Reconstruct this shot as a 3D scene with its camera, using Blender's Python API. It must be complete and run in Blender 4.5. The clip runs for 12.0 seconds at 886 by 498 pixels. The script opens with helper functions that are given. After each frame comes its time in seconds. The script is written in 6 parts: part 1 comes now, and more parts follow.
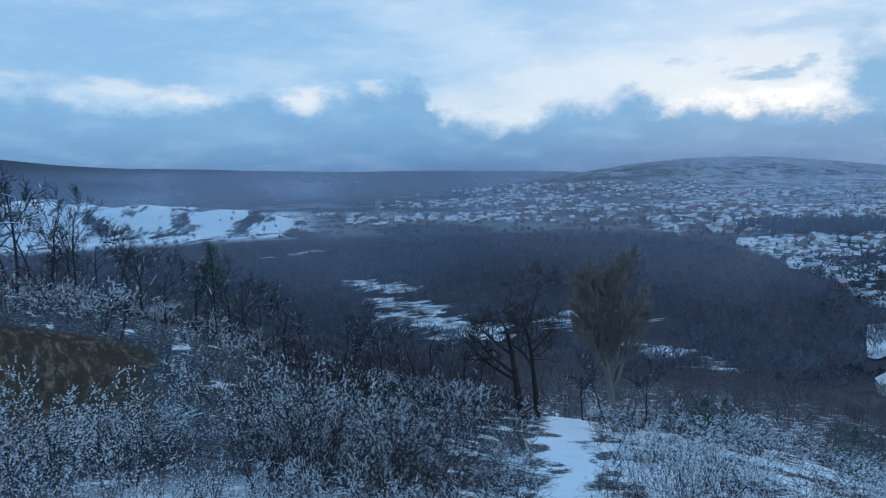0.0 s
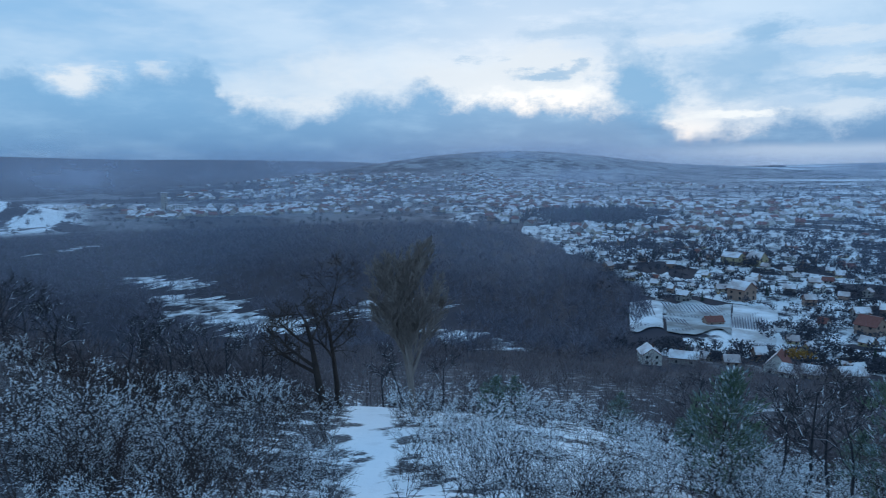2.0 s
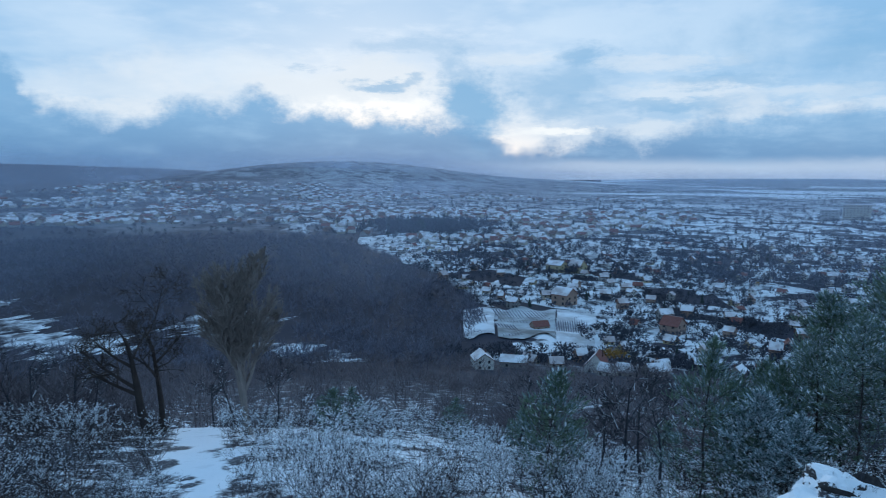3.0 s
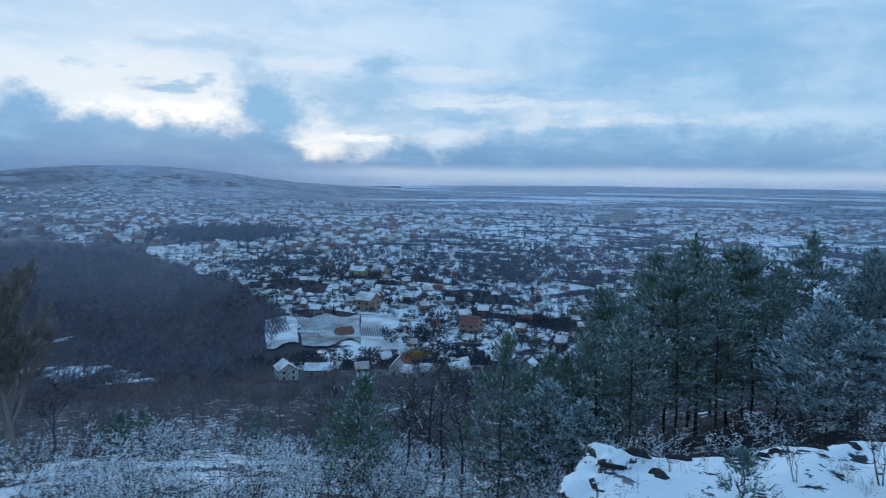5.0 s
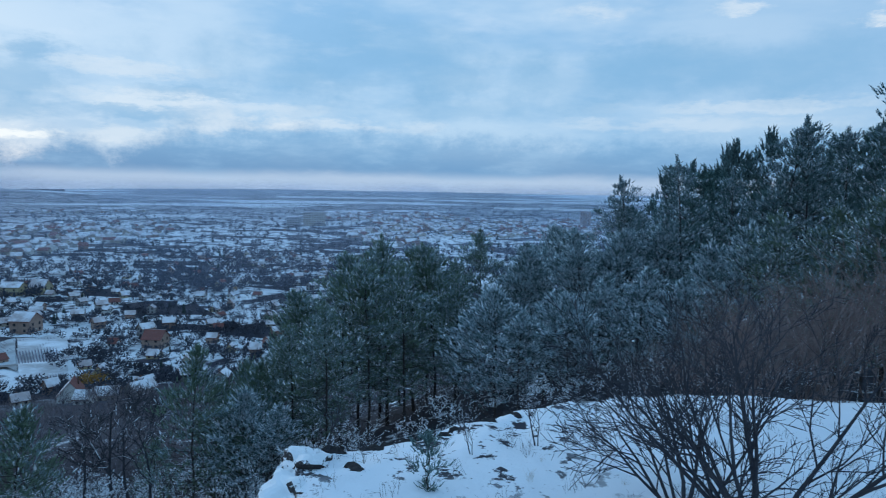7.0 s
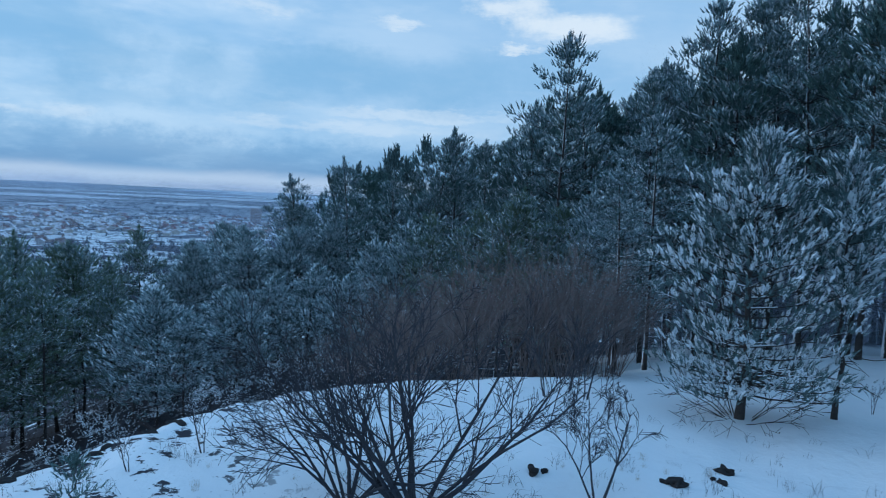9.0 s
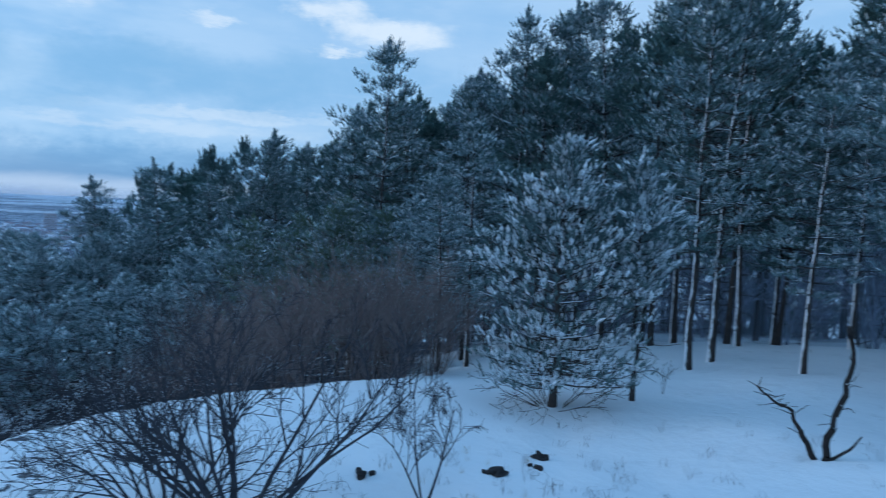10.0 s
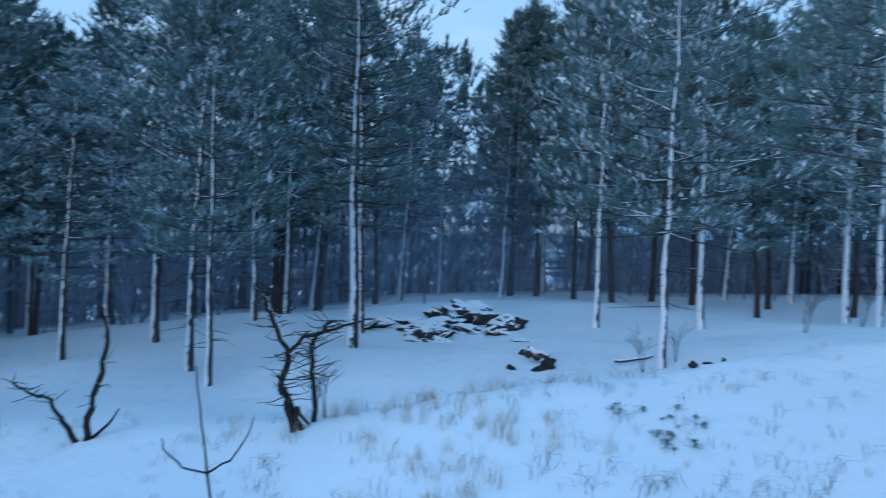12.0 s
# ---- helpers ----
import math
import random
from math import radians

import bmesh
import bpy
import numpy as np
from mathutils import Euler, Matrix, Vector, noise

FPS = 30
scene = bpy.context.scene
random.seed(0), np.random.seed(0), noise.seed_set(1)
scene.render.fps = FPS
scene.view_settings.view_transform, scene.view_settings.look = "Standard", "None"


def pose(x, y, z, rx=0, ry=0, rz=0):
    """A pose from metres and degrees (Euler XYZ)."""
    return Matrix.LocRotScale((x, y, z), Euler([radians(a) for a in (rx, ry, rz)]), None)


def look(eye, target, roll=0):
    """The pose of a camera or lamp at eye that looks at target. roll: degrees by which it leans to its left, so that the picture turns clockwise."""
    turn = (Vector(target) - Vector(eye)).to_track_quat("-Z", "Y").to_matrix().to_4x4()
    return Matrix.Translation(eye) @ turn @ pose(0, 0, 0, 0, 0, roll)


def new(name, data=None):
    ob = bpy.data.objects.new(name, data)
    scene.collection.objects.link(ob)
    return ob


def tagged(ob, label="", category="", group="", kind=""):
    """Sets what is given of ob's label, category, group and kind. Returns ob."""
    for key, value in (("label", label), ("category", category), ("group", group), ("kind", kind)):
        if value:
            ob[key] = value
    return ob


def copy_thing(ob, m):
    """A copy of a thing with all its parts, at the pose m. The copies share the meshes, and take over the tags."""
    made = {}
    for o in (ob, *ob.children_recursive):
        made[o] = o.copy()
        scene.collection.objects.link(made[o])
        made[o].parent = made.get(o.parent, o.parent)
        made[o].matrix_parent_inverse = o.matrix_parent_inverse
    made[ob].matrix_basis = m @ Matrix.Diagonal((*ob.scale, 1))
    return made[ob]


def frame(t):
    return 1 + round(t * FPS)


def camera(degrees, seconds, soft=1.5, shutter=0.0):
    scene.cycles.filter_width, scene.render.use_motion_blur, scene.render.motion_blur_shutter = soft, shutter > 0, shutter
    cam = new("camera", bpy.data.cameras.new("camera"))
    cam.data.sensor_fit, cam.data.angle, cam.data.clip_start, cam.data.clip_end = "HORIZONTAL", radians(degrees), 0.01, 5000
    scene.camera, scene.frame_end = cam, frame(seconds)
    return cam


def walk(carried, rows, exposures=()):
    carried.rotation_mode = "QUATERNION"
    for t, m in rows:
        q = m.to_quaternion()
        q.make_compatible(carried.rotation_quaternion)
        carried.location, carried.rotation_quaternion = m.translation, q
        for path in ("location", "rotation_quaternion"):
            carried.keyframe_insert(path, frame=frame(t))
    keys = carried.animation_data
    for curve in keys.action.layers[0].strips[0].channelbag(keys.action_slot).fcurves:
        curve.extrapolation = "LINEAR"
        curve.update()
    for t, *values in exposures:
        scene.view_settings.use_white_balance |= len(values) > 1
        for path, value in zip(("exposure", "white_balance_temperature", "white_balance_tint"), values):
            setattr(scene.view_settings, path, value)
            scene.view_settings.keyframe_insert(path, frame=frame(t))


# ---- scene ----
# Camera: turned on one spot.
cam = camera(64.5, 12.0, 1.0, 0.22)
TURN = [(0.0, 83.98, 1.64, -0.16), (0.5, 83.77, 1.57, -3.59), (1.0, 83.72, 1.07, -7.33), (1.5, 83.16, 0.84, -11.32), (2.0, 82.90, 0.84, -16.47), (2.5, 83.49, -0.04, -23.02),
        (3.0, 83.68, -0.23, -29.71), (3.2, 83.65, -0.13, -31.76), (4.8, 84.05, -0.70, -43.20), (5.0, 84.30, -0.63, -45.75), (5.5, 84.46, -0.77, -52.89), (6.0, 84.36, -1.05, -59.05),
        (6.5, 84.94, -1.64, -64.97), (6.7, 85.01, -1.29, -67.35), (8.3, 84.97, -2.54, -86.50), (8.5, 85.35, -2.79, -90.17), (9.0, 85.62, -2.91, -96.92), (9.5, 85.25, -2.73, -100.79),
        (10.0, 86.60, -2.75, -111.22), (10.5, 85.40, -3.53, -125.59), (11.0, 85.66, -3.33, -138.30), (11.5, 85.99, -3.24, -150.98), (12.0, 88.00, -2.28, -167.24)]
ARM = 0.08
walk(cam, [(t, pose(-ARM * math.sin(radians(rz)), ARM * math.cos(radians(rz)), 0, rx, ry, rz)) for t, rx, ry, rz in TURN],
     exposures=[(0, 0.08, 5800, 9), (6.5, 0.1, 5800, 8), (9, 0.1, 5600, 7), (10.5, 0.17, 5400, 8), (12, 0.35, 5380, 9)])


# ---- node helper ----
class Nodes:
    """Short way to write node trees: n(type, settings, input=value or socket)."""

    def __init__(self, tree):
        self.tree = tree

    def __call__(self, kind, ins=(), **settings):
        node = self.tree.nodes.new(kind)
        for k, v in settings.items():
            setattr(node, k, v)
        for key, v in dict(ins).items():
            if isinstance(v, bpy.types.NodeSocket):
                self.tree.links.new(v, node.inputs[key])
            else:
                node.inputs[key].default_value = v
        return node

    def math(self, op, a, b=0.0, c=0.0, clamp=False):
        return self("ShaderNodeMath", {0: a, 1: b, 2: c}, operation=op, use_clamp=clamp).outputs[0]

    def mix(self, fac, a, b):
        m = self("ShaderNodeMix", {0: fac, 6: a, 7: b}, data_type="RGBA")
        return m.outputs[2]

    def step(self, v, lo, hi):
        return self("ShaderNodeMapRange", {0: v, 1: lo, 2: hi, 3: 0.0, 4: 1.0}, interpolation_type="SMOOTHSTEP").outputs[0]

    def noise(self, vec, scale, detail=4.0, rough=0.55):
        return self("ShaderNodeTexNoise", {"Vector": vec, "Scale": scale, "Detail": detail, "Roughness": rough}).outputs[0]

    def scaled(self, vec, s):
        return self("ShaderNodeVectorMath", {0: vec, 1: s}, operation="MULTIPLY").outputs[0]


# ---- world: a dusk overcast with a low cloud bank and bright gaps ----
world = bpy.data.worlds.new("dusk_sky")
scene.world = world
world.use_nodes = True
world.node_tree.nodes.clear()
n = Nodes(world.node_tree)
ray = n("ShaderNodeTexCoord").outputs["Generated"]
part3 = n("ShaderNodeSeparateXYZ", {0: ray}).outputs
az = n.math("MULTIPLY", n.math("ARCTAN2", part3[0], part3[1]), 57.2958)
el = n.math("MULTIPLY", n.math("ARCSINE", part3[2]), 57.2958)
clear = n("ShaderNodeTexSky", sky_type="NISHITA", sun_disc=False, sun_elevation=radians(7), sun_rotation=radians(24))
clear_c = n.scaled(clear.outputs[0], (0.10, 0.10, 0.10))
flat = n("ShaderNodeCombineXYZ", {0: az, 1: n.math("MULTIPLY", el, 3.2), 2: 0.0}).outputs[0]
flat_b = n("ShaderNodeCombineXYZ", {0: az, 1: n.math("MULTIPLY", el, 1.3), 2: 7.0}).outputs[0]
broad = n.noise(flat, 0.045, 5.0, 0.55)
fine = n.noise(flat, 0.16, 6.0, 0.6)
lump = n.noise(flat_b, 0.18, 6.0, 0.60)
# ragged edges: headings and heights shifted by turbulence
az_w = n.math("ADD", az, n.math("MULTIPLY", n.math("SUBTRACT", n.noise(n.scaled(flat_b, (1.0, 1.5, 1.0)), 0.22, 7.0, 0.66), 0.5), 9.0))
el_w = n.math("ADD", el, n.math("MULTIPLY", n.math("SUBTRACT", n.noise(n.scaled(flat, (1.0, 1.0, 3.0)), 0.30, 7.0, 0.66), 0.5), 2.6))
# high cloud sheet: pale near the light, bluer away from it
sheet = n.mix(n.step(broad, 0.40, 0.62), (0.29, 0.505, 0.73, 1), (0.51, 0.665, 0.81, 1))
sheet = n.mix(n.math("MULTIPLY", n.step(fine, 0.5, 0.75), 0.35), sheet, (0.66, 0.76, 0.86, 1))
sheet = n.mix(n.math("MULTIPLY", n.step(az, 72.0, 100.0), 0.55), sheet, (0.41, 0.575, 0.745, 1))
sheet = n.mix(0.12, sheet, clear_c)
# gaps where the light comes through, then grey scud: heading, height, half widths, strength
def cloud(base, ga, ge, gw, gh, gs, colour, rough):
    dx = n.math("DIVIDE", n.math("SUBTRACT", az_w, float(ga)), float(gw))
    dy = n.math("DIVIDE", n.math("SUBTRACT", el_w, float(ge)), float(gh))
    rr = n.math("SQRT", n.math("ADD", n.math("MULTIPLY", dx, dx), n.math("MULTIPLY", dy, dy)))
    rr = n.math("ADD", rr, n.math("MULTIPLY", n.math("SUBTRACT", lump, 0.5), rough))
    return n.mix(n.math("MULTIPLY", n.step(rr, 1.5, 0.25), gs), base, colour)


for gap in ((-32, 7.6, 4, 0.5, 0.35), (-24.8, 7.0, 3, 0.7, 0.6), (-19.2, 6.4, 2.2, 0.7, 0.75), (-10.3, 6.1, 2.0, 1.0, 0.9), (-5.8, 6.8, 1.2, 0.7, 0.5), (4, 4.6, 6, 0.7, 0.65), (5, 5.8, 9, 1.6, 0.38),
            (16, 7.6, 10, 1.6, 0.38), (20, 6.3, 6.5, 1.2, 0.75), (26, 7.3, 4, 1.4, 0.8), (32.5, 3.0, 2, 0.35, 0.5), (36, 8.8, 3, 0.5, 0.45), (47, 8.2, 4, 0.5, 0.45), (47, 6.0, 5, 0.7, 0.5), (46, 3.4, 4, 0.6, 0.55),
            (54, 4.6, 6, 0.7, 0.6), (56, 5.7, 6, 0.5, 0.4), (63, 4.7, 6, 0.5, 0.45), (93, 6.2, 8, 0.4, 0.4), (88, 5.0, 10, 0.5, 0.3), (82, 13.5, 3, 0.6, 0.4), (93.4, 13.2, 2.5, 0.45, 0.55), (101.7, 14.8, 3.5, 1.0, 0.75),
            (108, 13.4, 5, 1.0, 0.8), (101.9, 11.7, 1.7, 0.35, 0.75)):
    sheet = cloud(sheet, *gap, (0.79, 0.80, 0.78, 1), 3.0)
for scud in ((32, 5.6, 2.7, 2.4, 0.9), (31, 8.5, 1.9, 1.0, 0.4), (24.5, 6.7, 1.7, 0.4, 0.65), (27.2, 7.2, 0.9, 0.5, 0.5), (19, 8.0, 1.6, 0.28, 0.35), (41, 9.0, 1.9, 0.7, 0.6), (39, 6.6, 4, 1.2, 0.55), (40, 4.9, 3.5, 0.8, 0.5),
             (47, 5.1, 5, 0.5, 0.5), (51, 6.7, 3.5, 0.45, 0.45), (27, 9.9, 4, 0.7, 0.35), (66, 9.6, 14, 2.6, 0.42), (72, 6.2, 12, 1.1, 0.38), (82, 8.5, 18, 2.2, 0.38), (97, 9.2, 14, 2.0, 0.42)):
    sheet = cloud(sheet, *scud, (0.235, 0.43, 0.61, 1), 3.0)
sheet = cloud(sheet, 39.0, 3.2, 3.4, 0.38, 0.9, (0.95, 0.92, 0.84, 1), 2.6)
# low cloud bank: heading and height of its lumpy top, in degrees
BANK = ((-38, 6.4), (-30, 6.9), (-26, 6.0), (-22, 5.9), (-19, 5.6), (-16.5, 6.4), (-14.2, 7.1), (-12, 5.6), (-10.3, 4.9), (-8, 6.2), (-4.5, 6.6), (-1.8, 7.5), (0.6, 4.6), (3.3, 4.0), (6.5, 3.9), (9, 4.9), (12, 5.0), (15, 5.8), (17, 4.8),
        (21, 4.6), (27.5, 4.2), (32, 3.5), (36.5, 2.1), (39.5, 2.1), (42.5, 3.3), (46, 2.5), (50.4, 3.8), (61, 4.2), (68, 3.9), (85, 3.6), (100, 4.0))
ramp = n("ShaderNodeValToRGB", {0: n.math("DIVIDE", n.math("ADD", n.math("ADD", az, n.math("MULTIPLY", n.math("SUBTRACT", az_w, az), 0.35)), 40.0), 150.0)})
ramp.color_ramp.interpolation = "EASE"
for k_, (b_az, b_el) in enumerate(BANK):
    stop = ramp.color_ramp.elements[k_] if k_ < 2 else ramp.color_ramp.elements.new((b_az + 40) / 150)
    stop.position, stop.color = (b_az + 40) / 150, (b_el / 10, b_el / 10, b_el / 10, 1)
top = n.math("MULTIPLY", n("ShaderNodeSeparateColor", {0: ramp.outputs[0]}).outputs[0], 10.0)
top = n.math("ADD", top, n.math("MULTIPLY", n.math("SUBTRACT", n.noise(flat_b, 0.34, 8.0, 0.66), 0.5), 4.6))
bank = n.step(n.math("SUBTRACT", top, el), -0.85, 1.15)
bank_c = n.mix(n.step(el, -0.5, 5.5), (0.112, 0.235, 0.41, 1), (0.215, 0.40, 0.59, 1))
bank_c = n.mix(n.math("MULTIPLY", n.step(fine, 0.42, 0.75), 0.40), bank_c, (0.36, 0.55, 0.71, 1))
thick = n.math("SUBTRACT", 0.92, n.math("MULTIPLY", n.step(az, 34.0, 70.0), 0.20))
col = n.mix(n.math("MULTIPLY", bank, thick), sheet, bank_c)
# pale strip under the bank towards the plain
strip = n.math("MULTIPLY", n.step(n.math("ADD", el, n.math("MULTIPLY", n.math("SUBTRACT", fine, 0.5), 1.2)), 1.3, 0.4), n.step(az, 24.0, 44.0))
col = n.mix(n.math("MULTIPLY", strip, 0.60), col, (0.60, 0.665, 0.74, 1))
# the unseen sky overhead is deeper blue
col = n.mix(n.math("MULTIPLY", n.step(el, 19.0, 42.0), 0.9), col, (0.29, 0.53, 0.80, 1))
back = n("ShaderNodeBackground", {0: col, 1: 1.0})
n("ShaderNodeOutputWorld", {0: back.outputs[0]})

sun = new("sun", bpy.data.lights.new("sun", "SUN"))
sun.data.energy, sun.data.angle, sun.data.color = 0.5, radians(25), (1.0, 0.93, 0.84)
sun.matrix_world = look((0, 0, 0), (-math.sin(radians(24)) * 10, -math.cos(radians(24)) * 10, -2.2))


# ---- materials ----
def material(name, base, rough=0.8, second=None, scale=3.0, third=None, bump=0.0, bump_scale=20.0, metal=0.0, rand=0.0):
    """Two colours mixed by noise at two scales, a bump, and a random shift per object or island."""
    m = bpy.data.materials.new(name)
    m.use_nodes = True
    k = Nodes(m.node_tree)
    bs = m.node_tree.nodes["Principled BSDF"]
    pos = k("ShaderNodeNewGeometry").outputs["Position"]
    c = (*base, 1)
    if second:
        big = k.noise(pos, scale, 4.0, 0.6)
        c = k.mix(k.step(big, 0.35, 0.65), c, (*second, 1))
        small = k.noise(pos, scale * 7, 3.0, 0.6)
        c = k.mix(k.math("MULTIPLY", k.step(small, 0.5, 0.72), 0.55), c, (*(third or base), 1))
    if rand:
        hue = k("ShaderNodeHueSaturation", {"Color": c, "Value": k.math("ADD", 1.0 - rand / 2, k.math("MULTIPLY", k("ShaderNodeNewGeometry").outputs["Random Per Island"], rand))})
        c = hue.outputs[0]
    if isinstance(c, tuple):
        bs.inputs["Base Color"].default_value = c
    else:
        m.node_tree.links.new(c, bs.inputs["Base Color"])
    bs.inputs["Roughness"].default_value, bs.inputs["Metallic"].default_value = rough, metal
    bs.inputs["Specular IOR Level"].default_value = 0.5 if rough < 0.3 else 0.12
    if bump:
        b = k("ShaderNodeBump", {"Strength": bump, "Distance": 0.02, "Height": k.noise(pos, bump_scale, 5.0, 0.6)})
        m.node_tree.links.new(b.outputs[0], bs.inputs["Normal"])
    return m


SNOW = material("snow", (0.80, 0.82, 0.85), 0.7, (0.74, 0.77, 0.82), 6.0, (0.84, 0.85, 0.87), 0.25, 30)
NEEDLE = material("pine_needles", (0.118, 0.190, 0.190), 0.7, (0.142, 0.215, 0.195), 1.2, (0.092, 0.150, 0.156), rand=0.5)
GREEN_NEEDLE = material("light_pine_needles", (0.160, 0.225, 0.165), 0.7, (0.190, 0.250, 0.172), 1.0, (0.140, 0.205, 0.170), rand=0.5)
BARK = material("pine_bark", (0.066, 0.056, 0.053), 0.9, (0.044, 0.040, 0.040), 5.0, (0.10, 0.085, 0.078), 0.8, 40)
BLACK = material("black_dead_bark", (0.024, 0.022, 0.023), 0.9, (0.035, 0.030, 0.029), 9.0, (0.05, 0.043, 0.04), 0.9, 50)
TWIG = material("bare_twigs", (0.044, 0.046, 0.058), 0.85, (0.066, 0.063, 0.070), 4.0)
BROWNTWIG = material("brown_twigs", (0.060, 0.044, 0.042), 0.85, (0.042, 0.034, 0.036), 1.5, (0.085, 0.060, 0.054), rand=0.5)
OAK = material("dark_brown_bark", (0.062, 0.049, 0.044), 0.9, (0.046, 0.038, 0.036), 2.0, (0.08, 0.064, 0.056), 0.6, 30)
RUSSET = material("russet_twigs", (0.245, 0.190, 0.178), 0.85, (0.19, 0.155, 0.150), 1.0, (0.30, 0.180, 0.160), rand=0.4)
# far wood kept pale blue-grey, its distance haze put into the colour
WOOD = material("hazed_bare_wood", (0.170, 0.168, 0.208), 0.95, (0.138, 0.140, 0.182), 0.03, (0.188, 0.172, 0.198), rand=0.3)
GARDEN = material("dark_garden_trees", (0.072, 0.077, 0.100), 0.95, (0.058, 0.063, 0.084), 0.03, (0.088, 0.085, 0.098), rand=0.4)
# undergrowth twigs: the forest's blue haze is put into their pale colour
UNDER = material("hazed_undergrowth", (0.28, 0.30, 0.37), 0.95, (0.20, 0.21, 0.26), 0.6, (0.38, 0.40, 0.46), rand=0.5)
# frosted needles; on the deep forest their paler blue stands in for haze
HOAR_HAZE = material("hoar_haze_needles", (0.140, 0.205, 0.208), 0.8, (0.17, 0.235, 0.238), 0.5, (0.10, 0.15, 0.152), rand=0.4)
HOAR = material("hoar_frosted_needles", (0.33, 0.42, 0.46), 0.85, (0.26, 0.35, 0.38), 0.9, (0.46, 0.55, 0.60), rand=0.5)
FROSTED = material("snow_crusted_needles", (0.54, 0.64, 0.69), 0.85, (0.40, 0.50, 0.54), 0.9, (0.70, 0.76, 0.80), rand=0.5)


def snowy_rock():
    """Dark rock with snow lying where it is flat enough."""
    m = material("snowy_rock", (0.055, 0.051, 0.052), 0.9, (0.032, 0.030, 0.032), 3.0, (0.10, 0.092, 0.088), 1.0, 9)
    k = Nodes(m.node_tree)
    bs = m.node_tree.nodes["Principled BSDF"]
    geo = k("ShaderNodeNewGeometry").outputs
    up = k("ShaderNodeSeparateXYZ", {0: geo["Normal"]}).outputs[2]
    lie = k.step(k.math("ADD", up, k.math("MULTIPLY", k.math("SUBTRACT", k.noise(geo["Position"], 4.5, 6.0, 0.7), 0.5), 1.6)), 0.32, 0.46)
    c = k.mix(lie, bs.inputs["Base Color"].links[0].from_socket, (0.80, 0.82, 0.85, 1))
    m.node_tree.links.new(c, bs.inputs["Base Color"])
    return m


def plastered_bark():
    """Pine bark with ragged snow blown on to the windward side."""
    m = material("plastered_bark", (0.066, 0.056, 0.053), 0.9, (0.044, 0.040, 0.040), 5.0, (0.10, 0.085, 0.078), 0.8, 40)
    k = Nodes(m.node_tree)
    bs = m.node_tree.nodes["Principled BSDF"]
    geo = k("ShaderNodeNewGeometry").outputs
    side = k("ShaderNodeVectorMath", {0: geo["Normal"], 1: (0.80, 0.60, 0.0)}, operation="DOT_PRODUCT").outputs["Value"]
    stick = k.math("ADD", side, k.math("MULTIPLY", k.math("SUBTRACT", k.noise(k.scaled(geo["Position"], (1.0, 1.0, 0.4)), 6.5, 6.0, 0.72), 0.5), 3.2))
    c = k.mix(k.step(stick, 0.12, 0.36), bs.inputs["Base Color"].links[0].from_socket, (0.78, 0.80, 0.84, 1))
    m.node_tree.links.new(c, bs.inputs["Base Color"])
    return m


PLASTER = plastered_bark()
ROCK = snowy_rock()
BAREROCK = material("dark_rock", (0.040, 0.037, 0.038), 0.9, (0.026, 0.025, 0.027), 3.0, (0.08, 0.074, 0.072), 1.0, 12)
SLOPEWOOD = material("brown_bare_wood", (0.190, 0.162, 0.172), 0.95, (0.150, 0.134, 0.150), 0.05, (0.215, 0.172, 0.172), rand=0.3)
GRASS = material("dry_grass", (0.42, 0.35, 0.25), 0.9, (0.34, 0.27, 0.19), 4.0, rand=0.4)
WALLS = [material("render_cream", (0.44, 0.40, 0.33), 0.9, (0.37, 0.33, 0.28), 0.8), material("render_white", (0.66, 0.65, 0.62), 0.9, (0.56, 0.55, 0.53), 0.8),
         material("render_yellow", (0.44, 0.38, 0.23), 0.9, (0.38, 0.32, 0.20), 0.8), material("render_salmon", (0.33, 0.23, 0.185), 0.9, (0.28, 0.20, 0.165), 0.8),
         material("render_grey", (0.34, 0.33, 0.32), 0.9, (0.27, 0.26, 0.26), 0.8)]
TILE_RED = material("red_roof_tiles", (0.21, 0.085, 0.072), 0.8, (0.17, 0.075, 0.066), 1.2, (0.32, 0.22, 0.21))
TILE_BROWN = material("brown_roof_tiles", (0.16, 0.09, 0.07), 0.8, (0.11, 0.07, 0.06), 1.2)
ROOF_SNOW = material("snow_on_roof", (0.76, 0.77, 0.81), 0.8, (0.44, 0.38, 0.38), 0.16, (0.60, 0.57, 0.58))
GLASS = material("dark_window_glass", (0.03, 0.035, 0.045), 0.15)
TRIM = material("painted_trim", (0.45, 0.40, 0.34), 0.7, (0.38, 0.33, 0.28), 2.0)
AUTUMN = material("ochre_leaves", (0.34, 0.20, 0.05), 0.9, (0.25, 0.13, 0.04), 1.0, rand=0.3)
CONIFER_FAR = material("far_conifer", (0.030, 0.045, 0.045), 0.9, (0.045, 0.060, 0.055), 0.2, rand=0.4)


# ---- mesh building ----
rng = np.random.default_rng(7)


